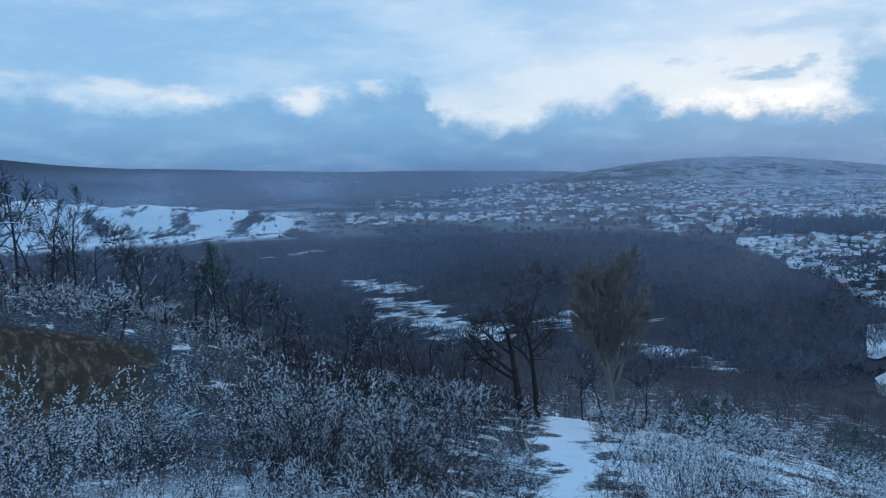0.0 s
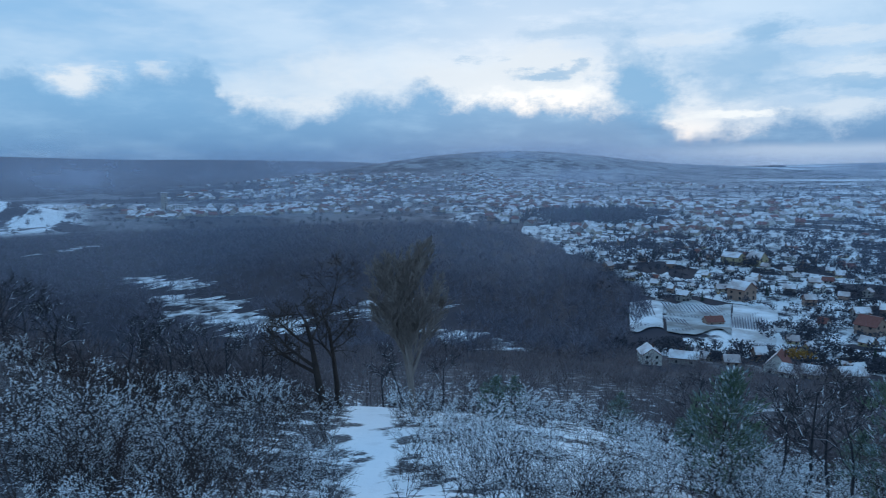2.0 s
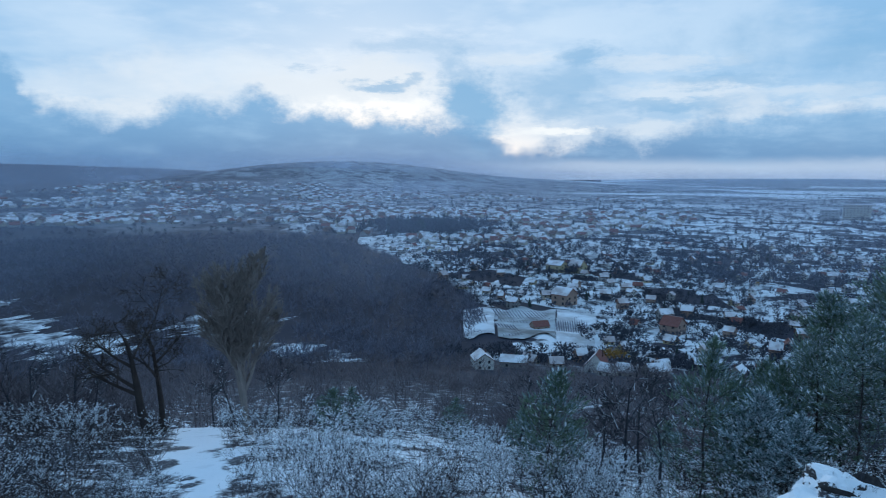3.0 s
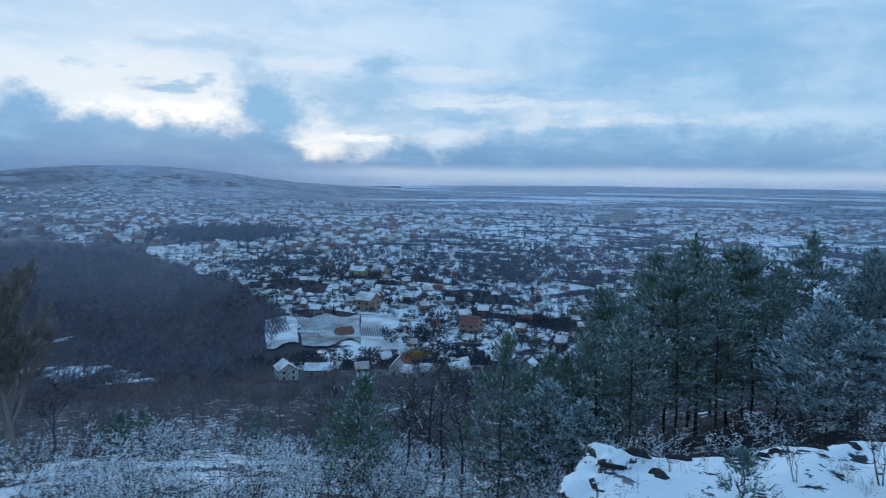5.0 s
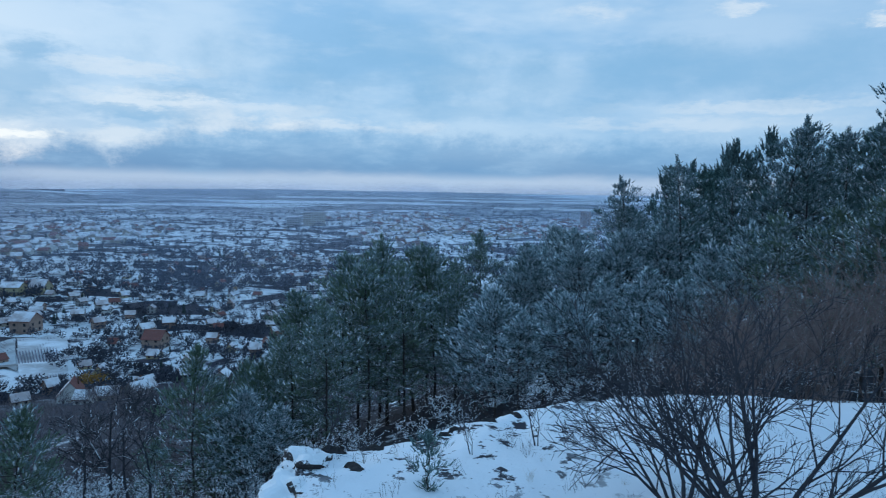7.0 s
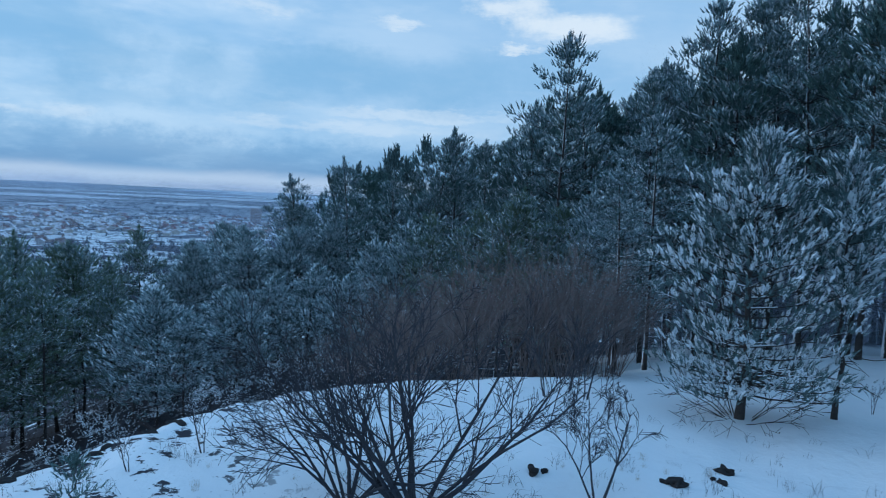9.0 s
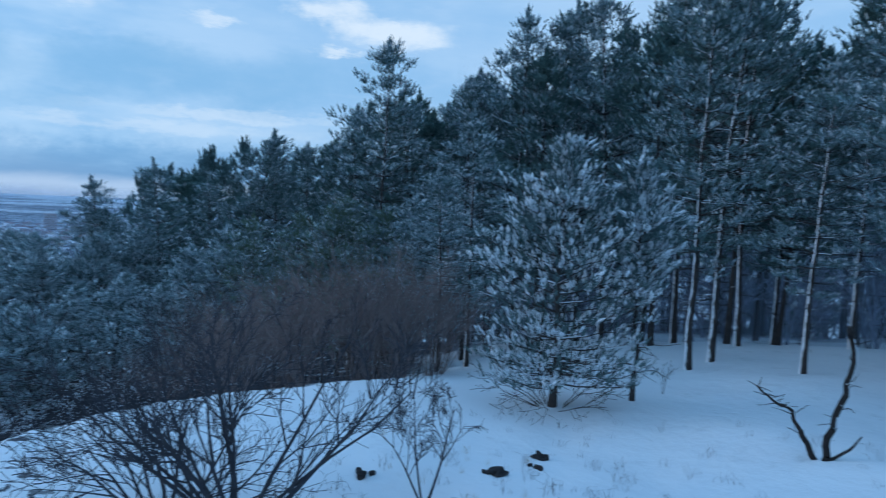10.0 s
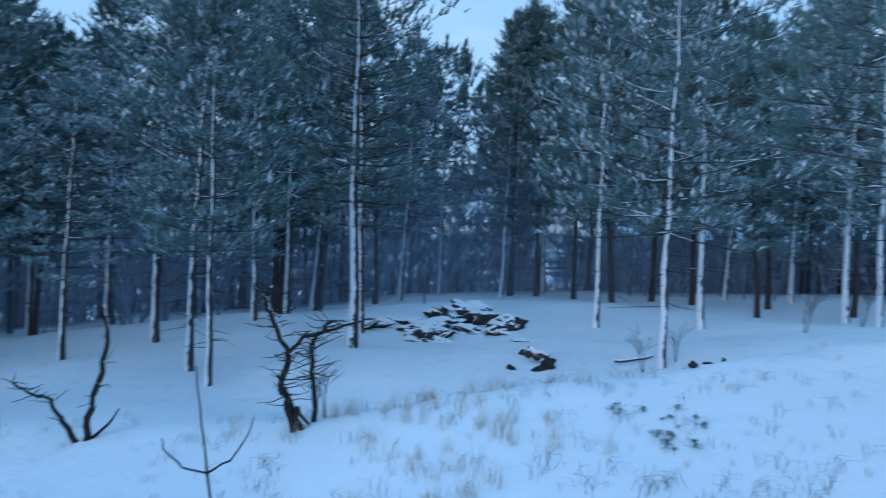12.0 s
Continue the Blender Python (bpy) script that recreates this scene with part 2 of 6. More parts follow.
class Geo:
    """Collects triangles; make() turns them into one mesh."""

    def __init__(self):
        self.v, self.f, self.m, self.count = [], [], [], 0

    def add(self, v, f, mat=0):
        v, f = np.asarray(v, float), np.asarray(f, int)
        self.v.append(v), self.f.append(f + self.count), self.m.append(np.full(len(f), mat))
        self.count += len(v)
        return self

    def arrays(self):
        return np.concatenate(self.v), np.concatenate(self.f), np.concatenate(self.m)

    def make(self, name, mats, smooth=False):
        v, f, mi = self.arrays()
        me = bpy.data.meshes.new(name)
        me.vertices.add(len(v)), me.loops.add(f.size), me.polygons.add(len(f))
        me.vertices.foreach_set("co", v.ravel())
        me.loops.foreach_set("vertex_index", f.ravel())
        me.polygons.foreach_set("loop_start", np.arange(0, f.size, 3))
        for mt in mats if isinstance(mats, (list, tuple)) else [mats]:
            me.materials.append(mt)
        me.polygons.foreach_set("material_index", mi)
        me.polygons.foreach_set("use_smooth", np.full(len(f), smooth))
        me.update()
        return me


def part(name, geo, mats, parent=None, label="", smooth=False, at=None):
    ob = new(name, geo.make(name, mats, smooth) if isinstance(geo, Geo) else geo)
    if parent is not None:
        ob.parent = parent
    if at is not None:
        ob.matrix_basis = at
    return tagged(ob, label)


def thing(name, label, category, group="", at=None, kind=""):
    ob = tagged(new(name), label, category, group, kind)
    if at is not None:
        ob.matrix_basis = at
    return ob


def rods(segs, k):
    """Tapered prisms: segs (n, 8) = start, end, start radius, end radius."""
    s = np.asarray(segs, float)
    p, q, r0, r1 = s[:, :3], s[:, 3:6], s[:, 6:7], s[:, 7:8]
    d = q - p
    d /= np.linalg.norm(d, axis=1, keepdims=True) + 1e-9
    ref = np.where(np.abs(d[:, 2:3]) > 0.9, [[1.0, 0, 0]], [[0, 0, 1.0]])
    a = np.cross(d, ref)
    a /= np.linalg.norm(a, axis=1, keepdims=True)
    b = np.cross(d, a)
    out = []
    for c, r in ((p, r0), (q, r1)):
        for i in range(k):
            t = 2 * math.pi * i / k
            out.append(c + r * (a * math.cos(t) + b * math.sin(t)))
    v = np.stack(out, 1).reshape(-1, 3)
    base = (np.arange(len(s)) * 2 * k)[:, None]
    f = []
    for i in range(k):
        j = (i + 1) % k
        f += [base + [[i, j, k + j]], base + [[i, k + j, k + i]]]
    return v, np.stack(f, 1).reshape(-1, 3)


PAD = np.array([(1, 0, 0), (-0.8, 0, 0), (0, 1, 0), (0, -1, 0), (0.1, 0, 1)], float)
PAD_F = np.array([(0, 2, 4), (2, 1, 4), (1, 3, 4), (3, 0, 4), (0, 3, 2), (3, 1, 2)])


def blobs(centres, along, size, flat=0.5, wide=0.5):
    """Small snow pads: low pyramids at centres, lying along the given directions."""
    c, d = np.asarray(centres, float), np.asarray(along, float)
    d = d / (np.linalg.norm(d, axis=1, keepdims=True) + 1e-9)
    a = np.cross(d, [[0, 0, 1.0]])
    a /= np.linalg.norm(a, axis=1, keepdims=True) + 1e-9
    b = np.cross(a, d)
    s = np.broadcast_to(np.asarray(size, float).reshape(-1, 1, 1), (len(c), 1, 1))
    o = PAD[None]
    v = c[:, None] + s * (o[..., 0:1] * d[:, None] + wide * o[..., 1:2] * a[:, None] + flat * o[..., 2:3] * b[:, None])
    f = PAD_F[None] + (np.arange(len(c)) * 5)[:, None, None]
    return v.reshape(-1, 3), f.reshape(-1, 3)


def shoots_of(p, d, length, fat, fuzz, g):
    """Pine shoots like small brushes: a slim three-sided core with needles all round it, those of the tip pointing forwards. Three core triangles first, then the needles."""
    m = len(p)
    d = d / np.linalg.norm(d, axis=1, keepdims=True)
    ln = np.broadcast_to(np.asarray(length, float).reshape(-1, 1), (m, 1))
    a = np.cross(d, g.normal(size=(m, 3)))
    a /= np.linalg.norm(a, axis=1, keepdims=True) + 1e-9
    b = np.cross(d, a)
    tris = []
    for i in range(3):
        t = math.pi * i / 3
        side = (a * math.cos(t) + b * math.sin(t)) * ln * fat * 0.55
        tris.append(np.stack([p + side, p + d * ln * 0.85 - side * 0.2, p - side], 1))
    for i in range(fuzz):
        t = g.uniform(0, 6.283, (m, 1))
        side = a * np.cos(t) + b * np.sin(t)
        u = (i + g.uniform(0, 1, (m, 1))) / fuzz
        root = p + d * ln * u * 0.8
        tip = root + (side * (0.9 - 0.5 * u) + d * (0.45 + 0.5 * u)) * ln * g.uniform(0.30, 0.46, (m, 1))
        w = np.cross(side, d) * ln * fat * 0.30
        tris.append(np.stack([root - w, root + w, tip], 1))
    v = np.stack(tris, 1).reshape(-1, 3)
    return v, np.arange(len(v)).reshape(-1, 3)


def blades(r):
    """The thinnest twigs: slim tapering slivers."""
    p, q = r[:, :3], r[:, 3:6]
    side = np.cross(q - p, np.roll(q - p, 1, axis=1) + [[0.3, -0.2, 0.1]])
    side *= np.maximum(r[:, 6:7], 0.006) / (np.linalg.norm(side, axis=1, keepdims=True) + 1e-9)
    return np.stack([p - side, p + side, q], 1).reshape(-1, 3), np.arange(len(r) * 3).reshape(-1, 3)


def fuzzy(g, height, radius, count, width, length, mat=0):
    """A far tree: a short stem under a crown of many small twig sprays with gaps."""
    p = g.normal(size=(count, 3))
    p *= (g.uniform(0.35, 1.0, (count, 1)) / np.linalg.norm(p, axis=1, keepdims=True))
    way = p + [[0, 0, 0.7]] + g.normal(size=p.shape) * 0.3
    p = p * [[radius, radius, height * 0.36]] * g.uniform(0.75, 1.15, (count, 1)) + [[0, 0, height * 0.58]]
    side = np.cross(way, g.normal(size=p.shape))
    side *= width / np.linalg.norm(side, axis=1, keepdims=True)
    way *= (length * g.uniform(0.6, 1.2, (count, 1)) / np.linalg.norm(way, axis=1, keepdims=True))
    v = np.stack([p - side, p + side, p + way], 1).reshape(-1, 3)
    return Geo().add(v, np.arange(count * 3).reshape(-1, 3), mat).add(*rods([(0, 0, -0.3, 0, 0, height * 0.6, height * 0.02, height * 0.01)], 3), mat).arrays()


def grow(g, start, way, length, radius, levels, spread=0.6, kids=4, bend=0.18, lift=0.1, steps=4, shrink=0.6, out=None, first=0.3):
    """A branching limb: a list of rods, with the level of each."""
    out = [] if out is None else out
    p, d = np.array(start, float), np.array(way, float)
    d /= np.linalg.norm(d)
    pts = [p.copy()]
    for i in range(steps):
        d = d + g.normal(size=3) * bend + np.array([0, 0, lift])
        d /= np.linalg.norm(d)
        p = p + d * length / steps
        pts.append(p.copy())
    rad = [radius * (1 - 0.72 * i / steps) for i in range(steps + 1)]
    for i in range(steps):
        out.append((*pts[i], *pts[i + 1], rad[i], rad[i + 1], levels))
    if levels > 0:
        for j in range(kids):
            t = first + (1 - first) * (j + g.uniform(0.1, 0.9)) / kids
            i = min(int(t * steps), steps - 1)
            u = t * steps - i
            q = pts[i] * (1 - u) + pts[i + 1] * u
            ax = pts[i + 1] - pts[i]
            ax /= np.linalg.norm(ax)
            sd = g.normal(size=3)
            sd -= ax * sd.dot(ax)
            sd /= np.linalg.norm(sd)
            grow(g, q, ax * (1 - spread * 0.45) + sd * spread, length * shrink * g.uniform(0.7, 1.1) * (1.1 - 0.4 * t), rad[i] * 0.62, levels - 1,
                 spread, kids, bend, lift, max(1, steps - 1), shrink, out, first)
    return out


# ---- ground: a hill top with a rocky ledge, steep slopes down to a valley, a town on the plain, far hills ----
HEAD = np.array([-60, -35, -20, -8, 7, 20, 35, 50, 57.6, 59.4, 70, 82, 95, 110, 122, 140, 165, 185, 205, 260, 300])
RIM = np.array([12, 12, 12, 12, 12, 12, 12, 12, 11, 11, 12.5, 14.5, 17, 19, 20, 14, 11.5, 13, 15, 14, 12])
Z_RIM = np.array([-4, -5, -6, -6.5, -7, -7, -7.5, -7.5, -7, -4.4, -4.4, -4.5, -4.5, -4.6, -4.7, -4.1, -3.1, -2.5, -1.4, -2, -4])
Z_25 = np.array([-5, -8.8, -9, -10, -11.6, -11.6, -11.6, -12.5, -12.5, -11, -10, -8.5, -7.6, -7.4, -6.1, -4.7, -4.2, -3.6, -2.5, -3, -5])
Z_50 = np.array([-5, -5.8, -10, -14.8, -17.4, -19, -20, -21, -20, -18, -15, -11.5, -10.5, -10, -8.5, -7, -4.4, -3.8, -3.0, -3, -6])
Z_90 = np.array([-9, -12, -23, -30, -33, -36, -38, -38, -38, -34, -28, -22, -20, -18, -16, -15, -13, -12, -10, -10, -12])
Z_240 = np.array([-65, -65, -65, -65, -65, -65, -65, -65, -65, -65, -65, -65, -62, -55, -45, -40, -36, -32, -30, -40, -65])
PLAIN = -65.0
# far hills: heading, distance, height, half width across, half depth
HILLS = ((-40, 3900, 235, 1150, 700), (-17, 4300, 96, 900, 500), (0, 4500, 80, 900, 500), (17, 2700, 76, 520, 500), (26, 2900, 48, 420, 600), (35, 3300, 30, 600, 700), (11, 4500, 30, 500, 400),
         (-30, 1180, 46, 130, 80), (-24, 1040, 34, 95, 50), (-16.5, 990, 25, 85, 40), (-19.5, 1120, 26, 120, 60), (58, 4700, 30, 1400, 300), (85, 4700, 25, 1200, 300), (8, 1900, 30, 300, 300))


# the plan's bearings, against a compass that drifts a little as it is turned, and its distances, counted from half a metre behind the eye
BEARING = np.array([(-60, 0.0), (0, 0.0), (7, -0.15), (16, -0.23), (30, -0.39), (44, -0.67), (60, -0.76), (68, -0.76), (87, -0.94), (91, -0.92), (97, -0.69), (101, -0.58), (111, -0.19), (126, -0.1), (150, -0.08), (167, 0.0), (300, 0.0)])
BACK = 0.5


def polar(a, d):
    a = np.radians(a + np.interp(a, *BEARING.T))
    return (d - BACK) * np.sin(a), (d - BACK) * np.cos(a)


def wobble(x, y):
    """Smooth unevenness between -1 and 1."""
    return (np.sin(x * 1.0 + 1.3 * np.sin(y * 0.7)) + np.sin(y * 1.17 + 1.1 * np.sin(x * 0.83 + 1.0)) + np.sin((x + y) * 0.61 + 2.0)) / 3


def ground(x, y):
    x, y = np.asarray(x, float), np.asarray(y, float)
    a = np.degrees(np.arctan2(x, y))
    a = np.where(a < -60, a + 360, a)
    a = a - np.interp(a, *BEARING.T)
    d = np.hypot(x, y) + BACK
    rim = np.interp(a, HEAD, RIM)
    rings = [np.zeros_like(d), rim * 0.35, rim, rim + 13, np.full_like(d, 50.0), np.full_like(d, 90.0), np.full_like(d, 240.0), np.full_like(d, 6000.0)]
    zs = [np.full_like(d, -4.2), np.full_like(d, -4.2)] + [np.interp(a, HEAD, c) for c in (Z_RIM, Z_25, Z_50, Z_90, Z_240, Z_240)]
    z = zs[-1].copy()
    for i in range(7):
        u = np.clip((d - rings[i]) / (rings[i + 1] - rings[i]), 0, 1)
        inside = (d >= rings[i]) & (d < rings[i + 1])
        z = np.where(inside, zs[i] * (1 - u) + zs[i + 1] * u, z)
    # an earth scar cut into the hillside
    scar = np.exp(-((a + 33) / 10.5) ** 4)
    z = z - scar * 3.3 / (1 + np.exp(-(d - 30) / 2.2)) / (1 + np.exp(np.clip((d - 42.5 + wobble(x * 0.5, y * 0.5)) / 0.4, -60, 60)))
    # a drifted bank with a hollow behind it on the snowfield
    drift = 1 / (1 + np.exp(-np.clip((a - 150) / 5, -50, 50))) / (1 + np.exp(np.clip((a - 206) / 5, -50, 50)))
    z = z + drift * (0.22 * np.exp(-((d - rim) / 1.6) ** 2) - 0.72 * np.exp(-((d - rim - 4.5) / 2.6) ** 2))
    z = z + wobble(x * 0.38 + 3, y * 0.38) * 0.12 * np.clip((d - 5) / 6, 0, 1)
    z = z + wobble(x * 0.9, y * 0.9) * 0.10 * np.clip(d / 6, 0, 1) + wobble(x * 0.16, y * 0.16) * np.clip(d / 60, 0, 1) * np.where(d < 300, 1.0, 0.6)
    z = z + (wobble(x * 2.3 + 1, y * 2.3) * 0.035 + wobble(x * 4.9, y * 4.7 + 2) * 0.012) * np.clip((d - 4) / 5, 0, 1) * (d < 30)
    rocky = (a > 57) * np.exp(-((a - 70) / 20) ** 4) * np.exp(-((d - rim + 0.3) / 1.6) ** 2)
    crag = sum(np.sin((x * math.cos(t) + y * math.sin(t)) * k + 3 * math.sin(t * 7) + 1.4 * np.sin((y * math.cos(t) - x * math.sin(t)) * k * 0.63)) / k ** 0.7 for t, k in ((0.3, 1.7), (1.4, 2.9), (2.3, 4.3), (0.9, 6.1), (2.9, 8.3)))
    z = z + rocky * crag * 0.11
    for ha, hd, hh, hw, hdep in HILLS:
        ax, ay = math.sin(radians(ha)), math.cos(radians(ha))
        fwd, across = x * ax + y * ay - hd, x * ay - y * ax
        z = z + hh * np.exp(-(across / hw) ** 2 - (fwd / hdep) ** 2)
    return z


def spot(a, d, sink=0.0):
    x, y = polar(a, d)
    return float(x), float(y), float(ground(x, y)) - sink


def upright(a, d, turn=0.0, scale=1.0, sink=0.05):
    return pose(*spot(a, d, sink), 0, 0, turn) @ Matrix.Scale(scale, 4)


# snowy openings in the valley wood: heading, distance and half width at either end
TRACK = np.array([(-14.5, 600, 2, -10.0, 645, 9), (-8.4, 445, 8, -3.0, 395, 13), (-6.0, 372, 10, -0.8, 330, 14), (-5.2, 330, 9, 4.4, 276, 17), (10.2, 325, 16, 14.2, 296, 23), (15.2, 268, 9, 23.4, 230, 6)])


def off_track(x, y):
    """Distance from the track's edge, in metres."""
    best = np.full(np.shape(x), 1e9)
    for a0, d0, w0, a1, d1, w1 in TRACK:
        (px, py), (qx, qy) = polar(a0, d0), polar(a1, d1)
        u = np.clip(((x - px) * (qx - px) + (y - py) * (qy - py)) / ((qx - px) ** 2 + (qy - py) ** 2), 0, 1)
        best = np.minimum(best, np.hypot(x - px - u * (qx - px), y - py - u * (qy - py)) - w0 * (1 - u) - w1 * u)
    return best


def in_wood(a, d):
    """True where the valley is wooded."""
    edge = np.interp(d, [235, 290, 330, 420, 560, 700, 1000], [31.5, 33.5, 32.5, 28.5, 25, 19.5, 12])
    return (a < edge) & (a > -42) & (d > 78) & (d < np.interp(a, [-40, -12, 0, 20, 33], [700, 760, 760, 700, 500]))


def build_ground():
    a = np.concatenate([np.arange(-40, 100, 0.40), np.arange(100, 210, 0.6), np.arange(210, 320, 2.5)])
    d = np.concatenate([[0.002, 0.5], np.arange(1.5, 30, 0.45), 30 * (4990 / 30) ** np.linspace(0, 1, 150)])
    A, D = np.meshgrid(a, d, indexing="ij")
    X, Y = D * np.sin(np.radians(A)), D * np.cos(np.radians(A))
    Z = ground(X, Y)
    na, nd = len(a), len(d)
    v = np.stack([X, Y, Z], 2).reshape(-1, 3)
    i = np.arange(na)[:, None] * nd + np.arange(nd - 1)[None]
    j = (np.arange(na)[:, None] + 1) % na * nd + np.arange(nd - 1)[None]
    f = np.concatenate([np.stack([i, j + 1, i + 1], 2).reshape(-1, 3), np.stack([i, j, j + 1], 2).reshape(-1, 3)])
    g = Geo().add(v, f)
    me = g.make("ground", [GROUND], True)
    ob = tagged(new("ground", me), "snow-covered hilltop falling to a wooded valley and plain", "ground", kind="structure")
    return ob


def ground_material():
    m = bpy.data.materials.new("snowy_ground")
    m.use_nodes = True
    k = Nodes(m.node_tree)
    bs = m.node_tree.nodes["Principled BSDF"]
    geo = k("ShaderNodeNewGeometry").outputs
    pos = geo["Position"]
    xyz = k("ShaderNodeSeparateXYZ", {0: pos}).outputs
    dist = k.math("SQRT", k.math("ADD", k.math("MULTIPLY", xyz[0], xyz[0]), k.math("MULTIPLY", xyz[1], xyz[1])))
    head = k.math("MULTIPLY", k.math("ARCTAN2", xyz[0], xyz[1]), 57.2958)
    slope = k("ShaderNodeSeparateXYZ", {0: geo["Normal"]}).outputs[2]
    snow = k.mix(k.noise(pos, 0.5), (0.82, 0.84, 0.87, 1), (0.74, 0.77, 0.82, 1))
    # grass stalks and soil showing through thin snow on the near slopes
    thin = k.math("MULTIPLY", k.step(k.noise(pos, 0.9, 6.0, 0.7), 0.56, 0.66), k.step(dist, 5.0, 14.0))
    thin = k.math("MULTIPLY", thin, 0.08)
    # forest floor beyond about 45 m turned dark in patches
    high = k.step(xyz[1], 2.0, -6.0)
    thin = k.math("MAXIMUM", thin, k.math("MULTIPLY", k.math("MULTIPLY", high, k.step(dist, 45.0, 52.0)), k.step(k.noise(pos, 0.5, 6.0, 0.7), 0.36, 0.44)))
    # leaf litter and bramble under the brush of the slopes, with the snow lying in patches
    west = k.math("MULTIPLY", k.math("MULTIPLY", k.step(head, 57.0, 52.0), k.step(head, -75.0, -60.0)), k.step(dist, 12.5, 21.0))
    path = k.step(k.math("ABSOLUTE", k.math("SUBTRACT", k.math("ADD", head, k.math("MULTIPLY", k.math("SUBTRACT", k.noise(pos, 0.22, 5.0, 0.6), 0.5), 9.0)), 10.0)), 1.2, 2.0)
    path = k.math("MAXIMUM", path, k.step(dist, 56.0, 60.0))
    litter = k.math("MULTIPLY", k.math("MULTIPLY", west, path), k.step(k.math("ADD", k.noise(pos, 0.42, 6.0, 0.68), k.math("SUBTRACT", k.math("MULTIPLY", k.step(head, 6.0, -14.0), 0.05), k.math("MULTIPLY", k.math("MULTIPLY", k.step(head, 6.0, 16.0), k.step(dist, 50.0, 42.0)), 0.09))), 0.41, 0.47))
    speck = k.step(k.noise(pos, 5.5, 4.0, 0.7), 0.50, 0.60)
    thin = k.math("MAXIMUM", thin, k.math("MULTIPLY", litter, k.math("SUBTRACT", 0.97, k.math("MULTIPLY", speck, 0.22))))
    # needle litter under the pines below the ledge, and rock showing through along its rim
    under = k.math("MULTIPLY", k.math("MULTIPLY", k.step(head, 50.0, 56.0), k.step(head, 113.0, 107.0)), k.step(k.math("SUBTRACT", dist, k.math("MULTIPLY", head, 0.06)), 18.0, 22.0))
    thin = k.math("MAXIMUM", thin, k.math("MULTIPLY", under, k.step(k.noise(pos, 0.6, 6.0, 0.7), 0.36, 0.44)))
    rim = k.math("MULTIPLY", k.math("MULTIPLY", k.step(head, 57.0, 59.0), k.step(head, 92.0, 78.0)), k.math("MULTIPLY", k.step(dist, 8.5, 10.0), k.step(dist, 18.0, 14.0)))
    thin = k.math("MAXIMUM", thin, k.math("MULTIPLY", rim, k.step(k.noise(k.scaled(pos, (1.0, 1.0, 2.5)), 2.3, 8.0, 0.68), 0.555, 0.595)))
    soil = k.mix(k.noise(pos, 3.0), (0.034, 0.037, 0.050, 1), (0.058, 0.057, 0.067, 1))
    c = k.mix(thin, snow, soil)
    steep = k.step(k.math("ADD", slope, k.math("MULTIPLY", k.math("SUBTRACT", k.noise(pos, 0.8, 5.0, 0.65), 0.5), 0.35)), 0.80, 0.62)
    earth = k.mix(k.noise(pos, 0.9, 6.0, 0.7), (0.085, 0.066, 0.050, 1), (0.20, 0.15, 0.105, 1))
    c = k.mix(steep, c, earth)
    # the raw earth of the scar, with pale clay runnels
    clay = k.mix(k.step(k.noise(k.scaled(pos, (1.4, 1.4, 0.5)), 1.3, 8.0, 0.75), 0.48, 0.70), (0.075, 0.054, 0.042, 1), (0.32, 0.235, 0.165, 1))
    ragged = k.math("MULTIPLY", k.math("SUBTRACT", k.noise(pos, 0.5, 5.0, 0.65), 0.5), 8.0)
    raw = k.math("MULTIPLY", k.math("MULTIPLY", k.step(k.math("ADD", head, ragged), -22.5, -24.0), k.step(head, -64.0, -56.0)), k.math("MULTIPLY", k.step(k.math("ADD", dist, ragged), 31.0, 33.5), k.step(dist, 43.6, 42.8)))
    c = k.mix(raw, c, clay)
    # far country: dark woods, scrub and ploughed land with snow fields between
    far = k.step(dist, 90.0, 200.0)
    squash = k.scaled(pos, (1.0, 0.55, 1.0))
    scrub = k.mix(k.noise(pos, 0.05, 5.0), (0.034, 0.036, 0.050, 1), (0.046, 0.047, 0.064, 1))
    fields = k.step(k.math("ADD", k.noise(squash, 0.012, 7.0, 0.68), k.math("MULTIPLY", k.math("SUBTRACT", k.noise(pos, 0.0016, 3.0), 0.5), 0.5)), 0.47, 0.56)
    town = k.math("MULTIPLY", k.step(k.math("ADD", head, k.math("MULTIPLY", k.math("MAXIMUM", dist, 330.0), 0.037)), 44.8, 47.0), k.math("MULTIPLY", k.step(dist, 200.0, 260.0), k.step(head, 13.0, 21.0)))
    plots = k("ShaderNodeTexVoronoi", {"Vector": k.scaled(pos, (1.0, 0.7, 0.0)), "Scale": 0.035, "Randomness": 0.9})
    plot = k.step(k("ShaderNodeSeparateColor", {0: plots.outputs["Color"]}).outputs[0], 0.30, 0.36)
    plot = k.math("MULTIPLY", plot, k.step(k.noise(pos, 0.09, 5.0, 0.65), 0.38, 0.52))
    plot = k.math("MULTIPLY", plot, k.math("SUBTRACT", 1.0, k.math("MULTIPLY", k.step(dist, 900.0, 1700.0), 0.62)))
    away = k.step(dist, 650.0, 900.0)
    bare = k.math("ADD", k.math("MULTIPLY", fields, k.math("MULTIPLY", away, k.math("SUBTRACT", 0.15, k.math("MULTIPLY", town, 0.04)))), k.math("MULTIPLY", k.math("MULTIPLY", plot, town), 0.88), clamp=True)
    strip = k.noise(k("ShaderNodeCombineXYZ", {0: dist, 1: k.math("MULTIPLY", head, 16.0)}).outputs[0], 0.0026, 3.0, 0.5)
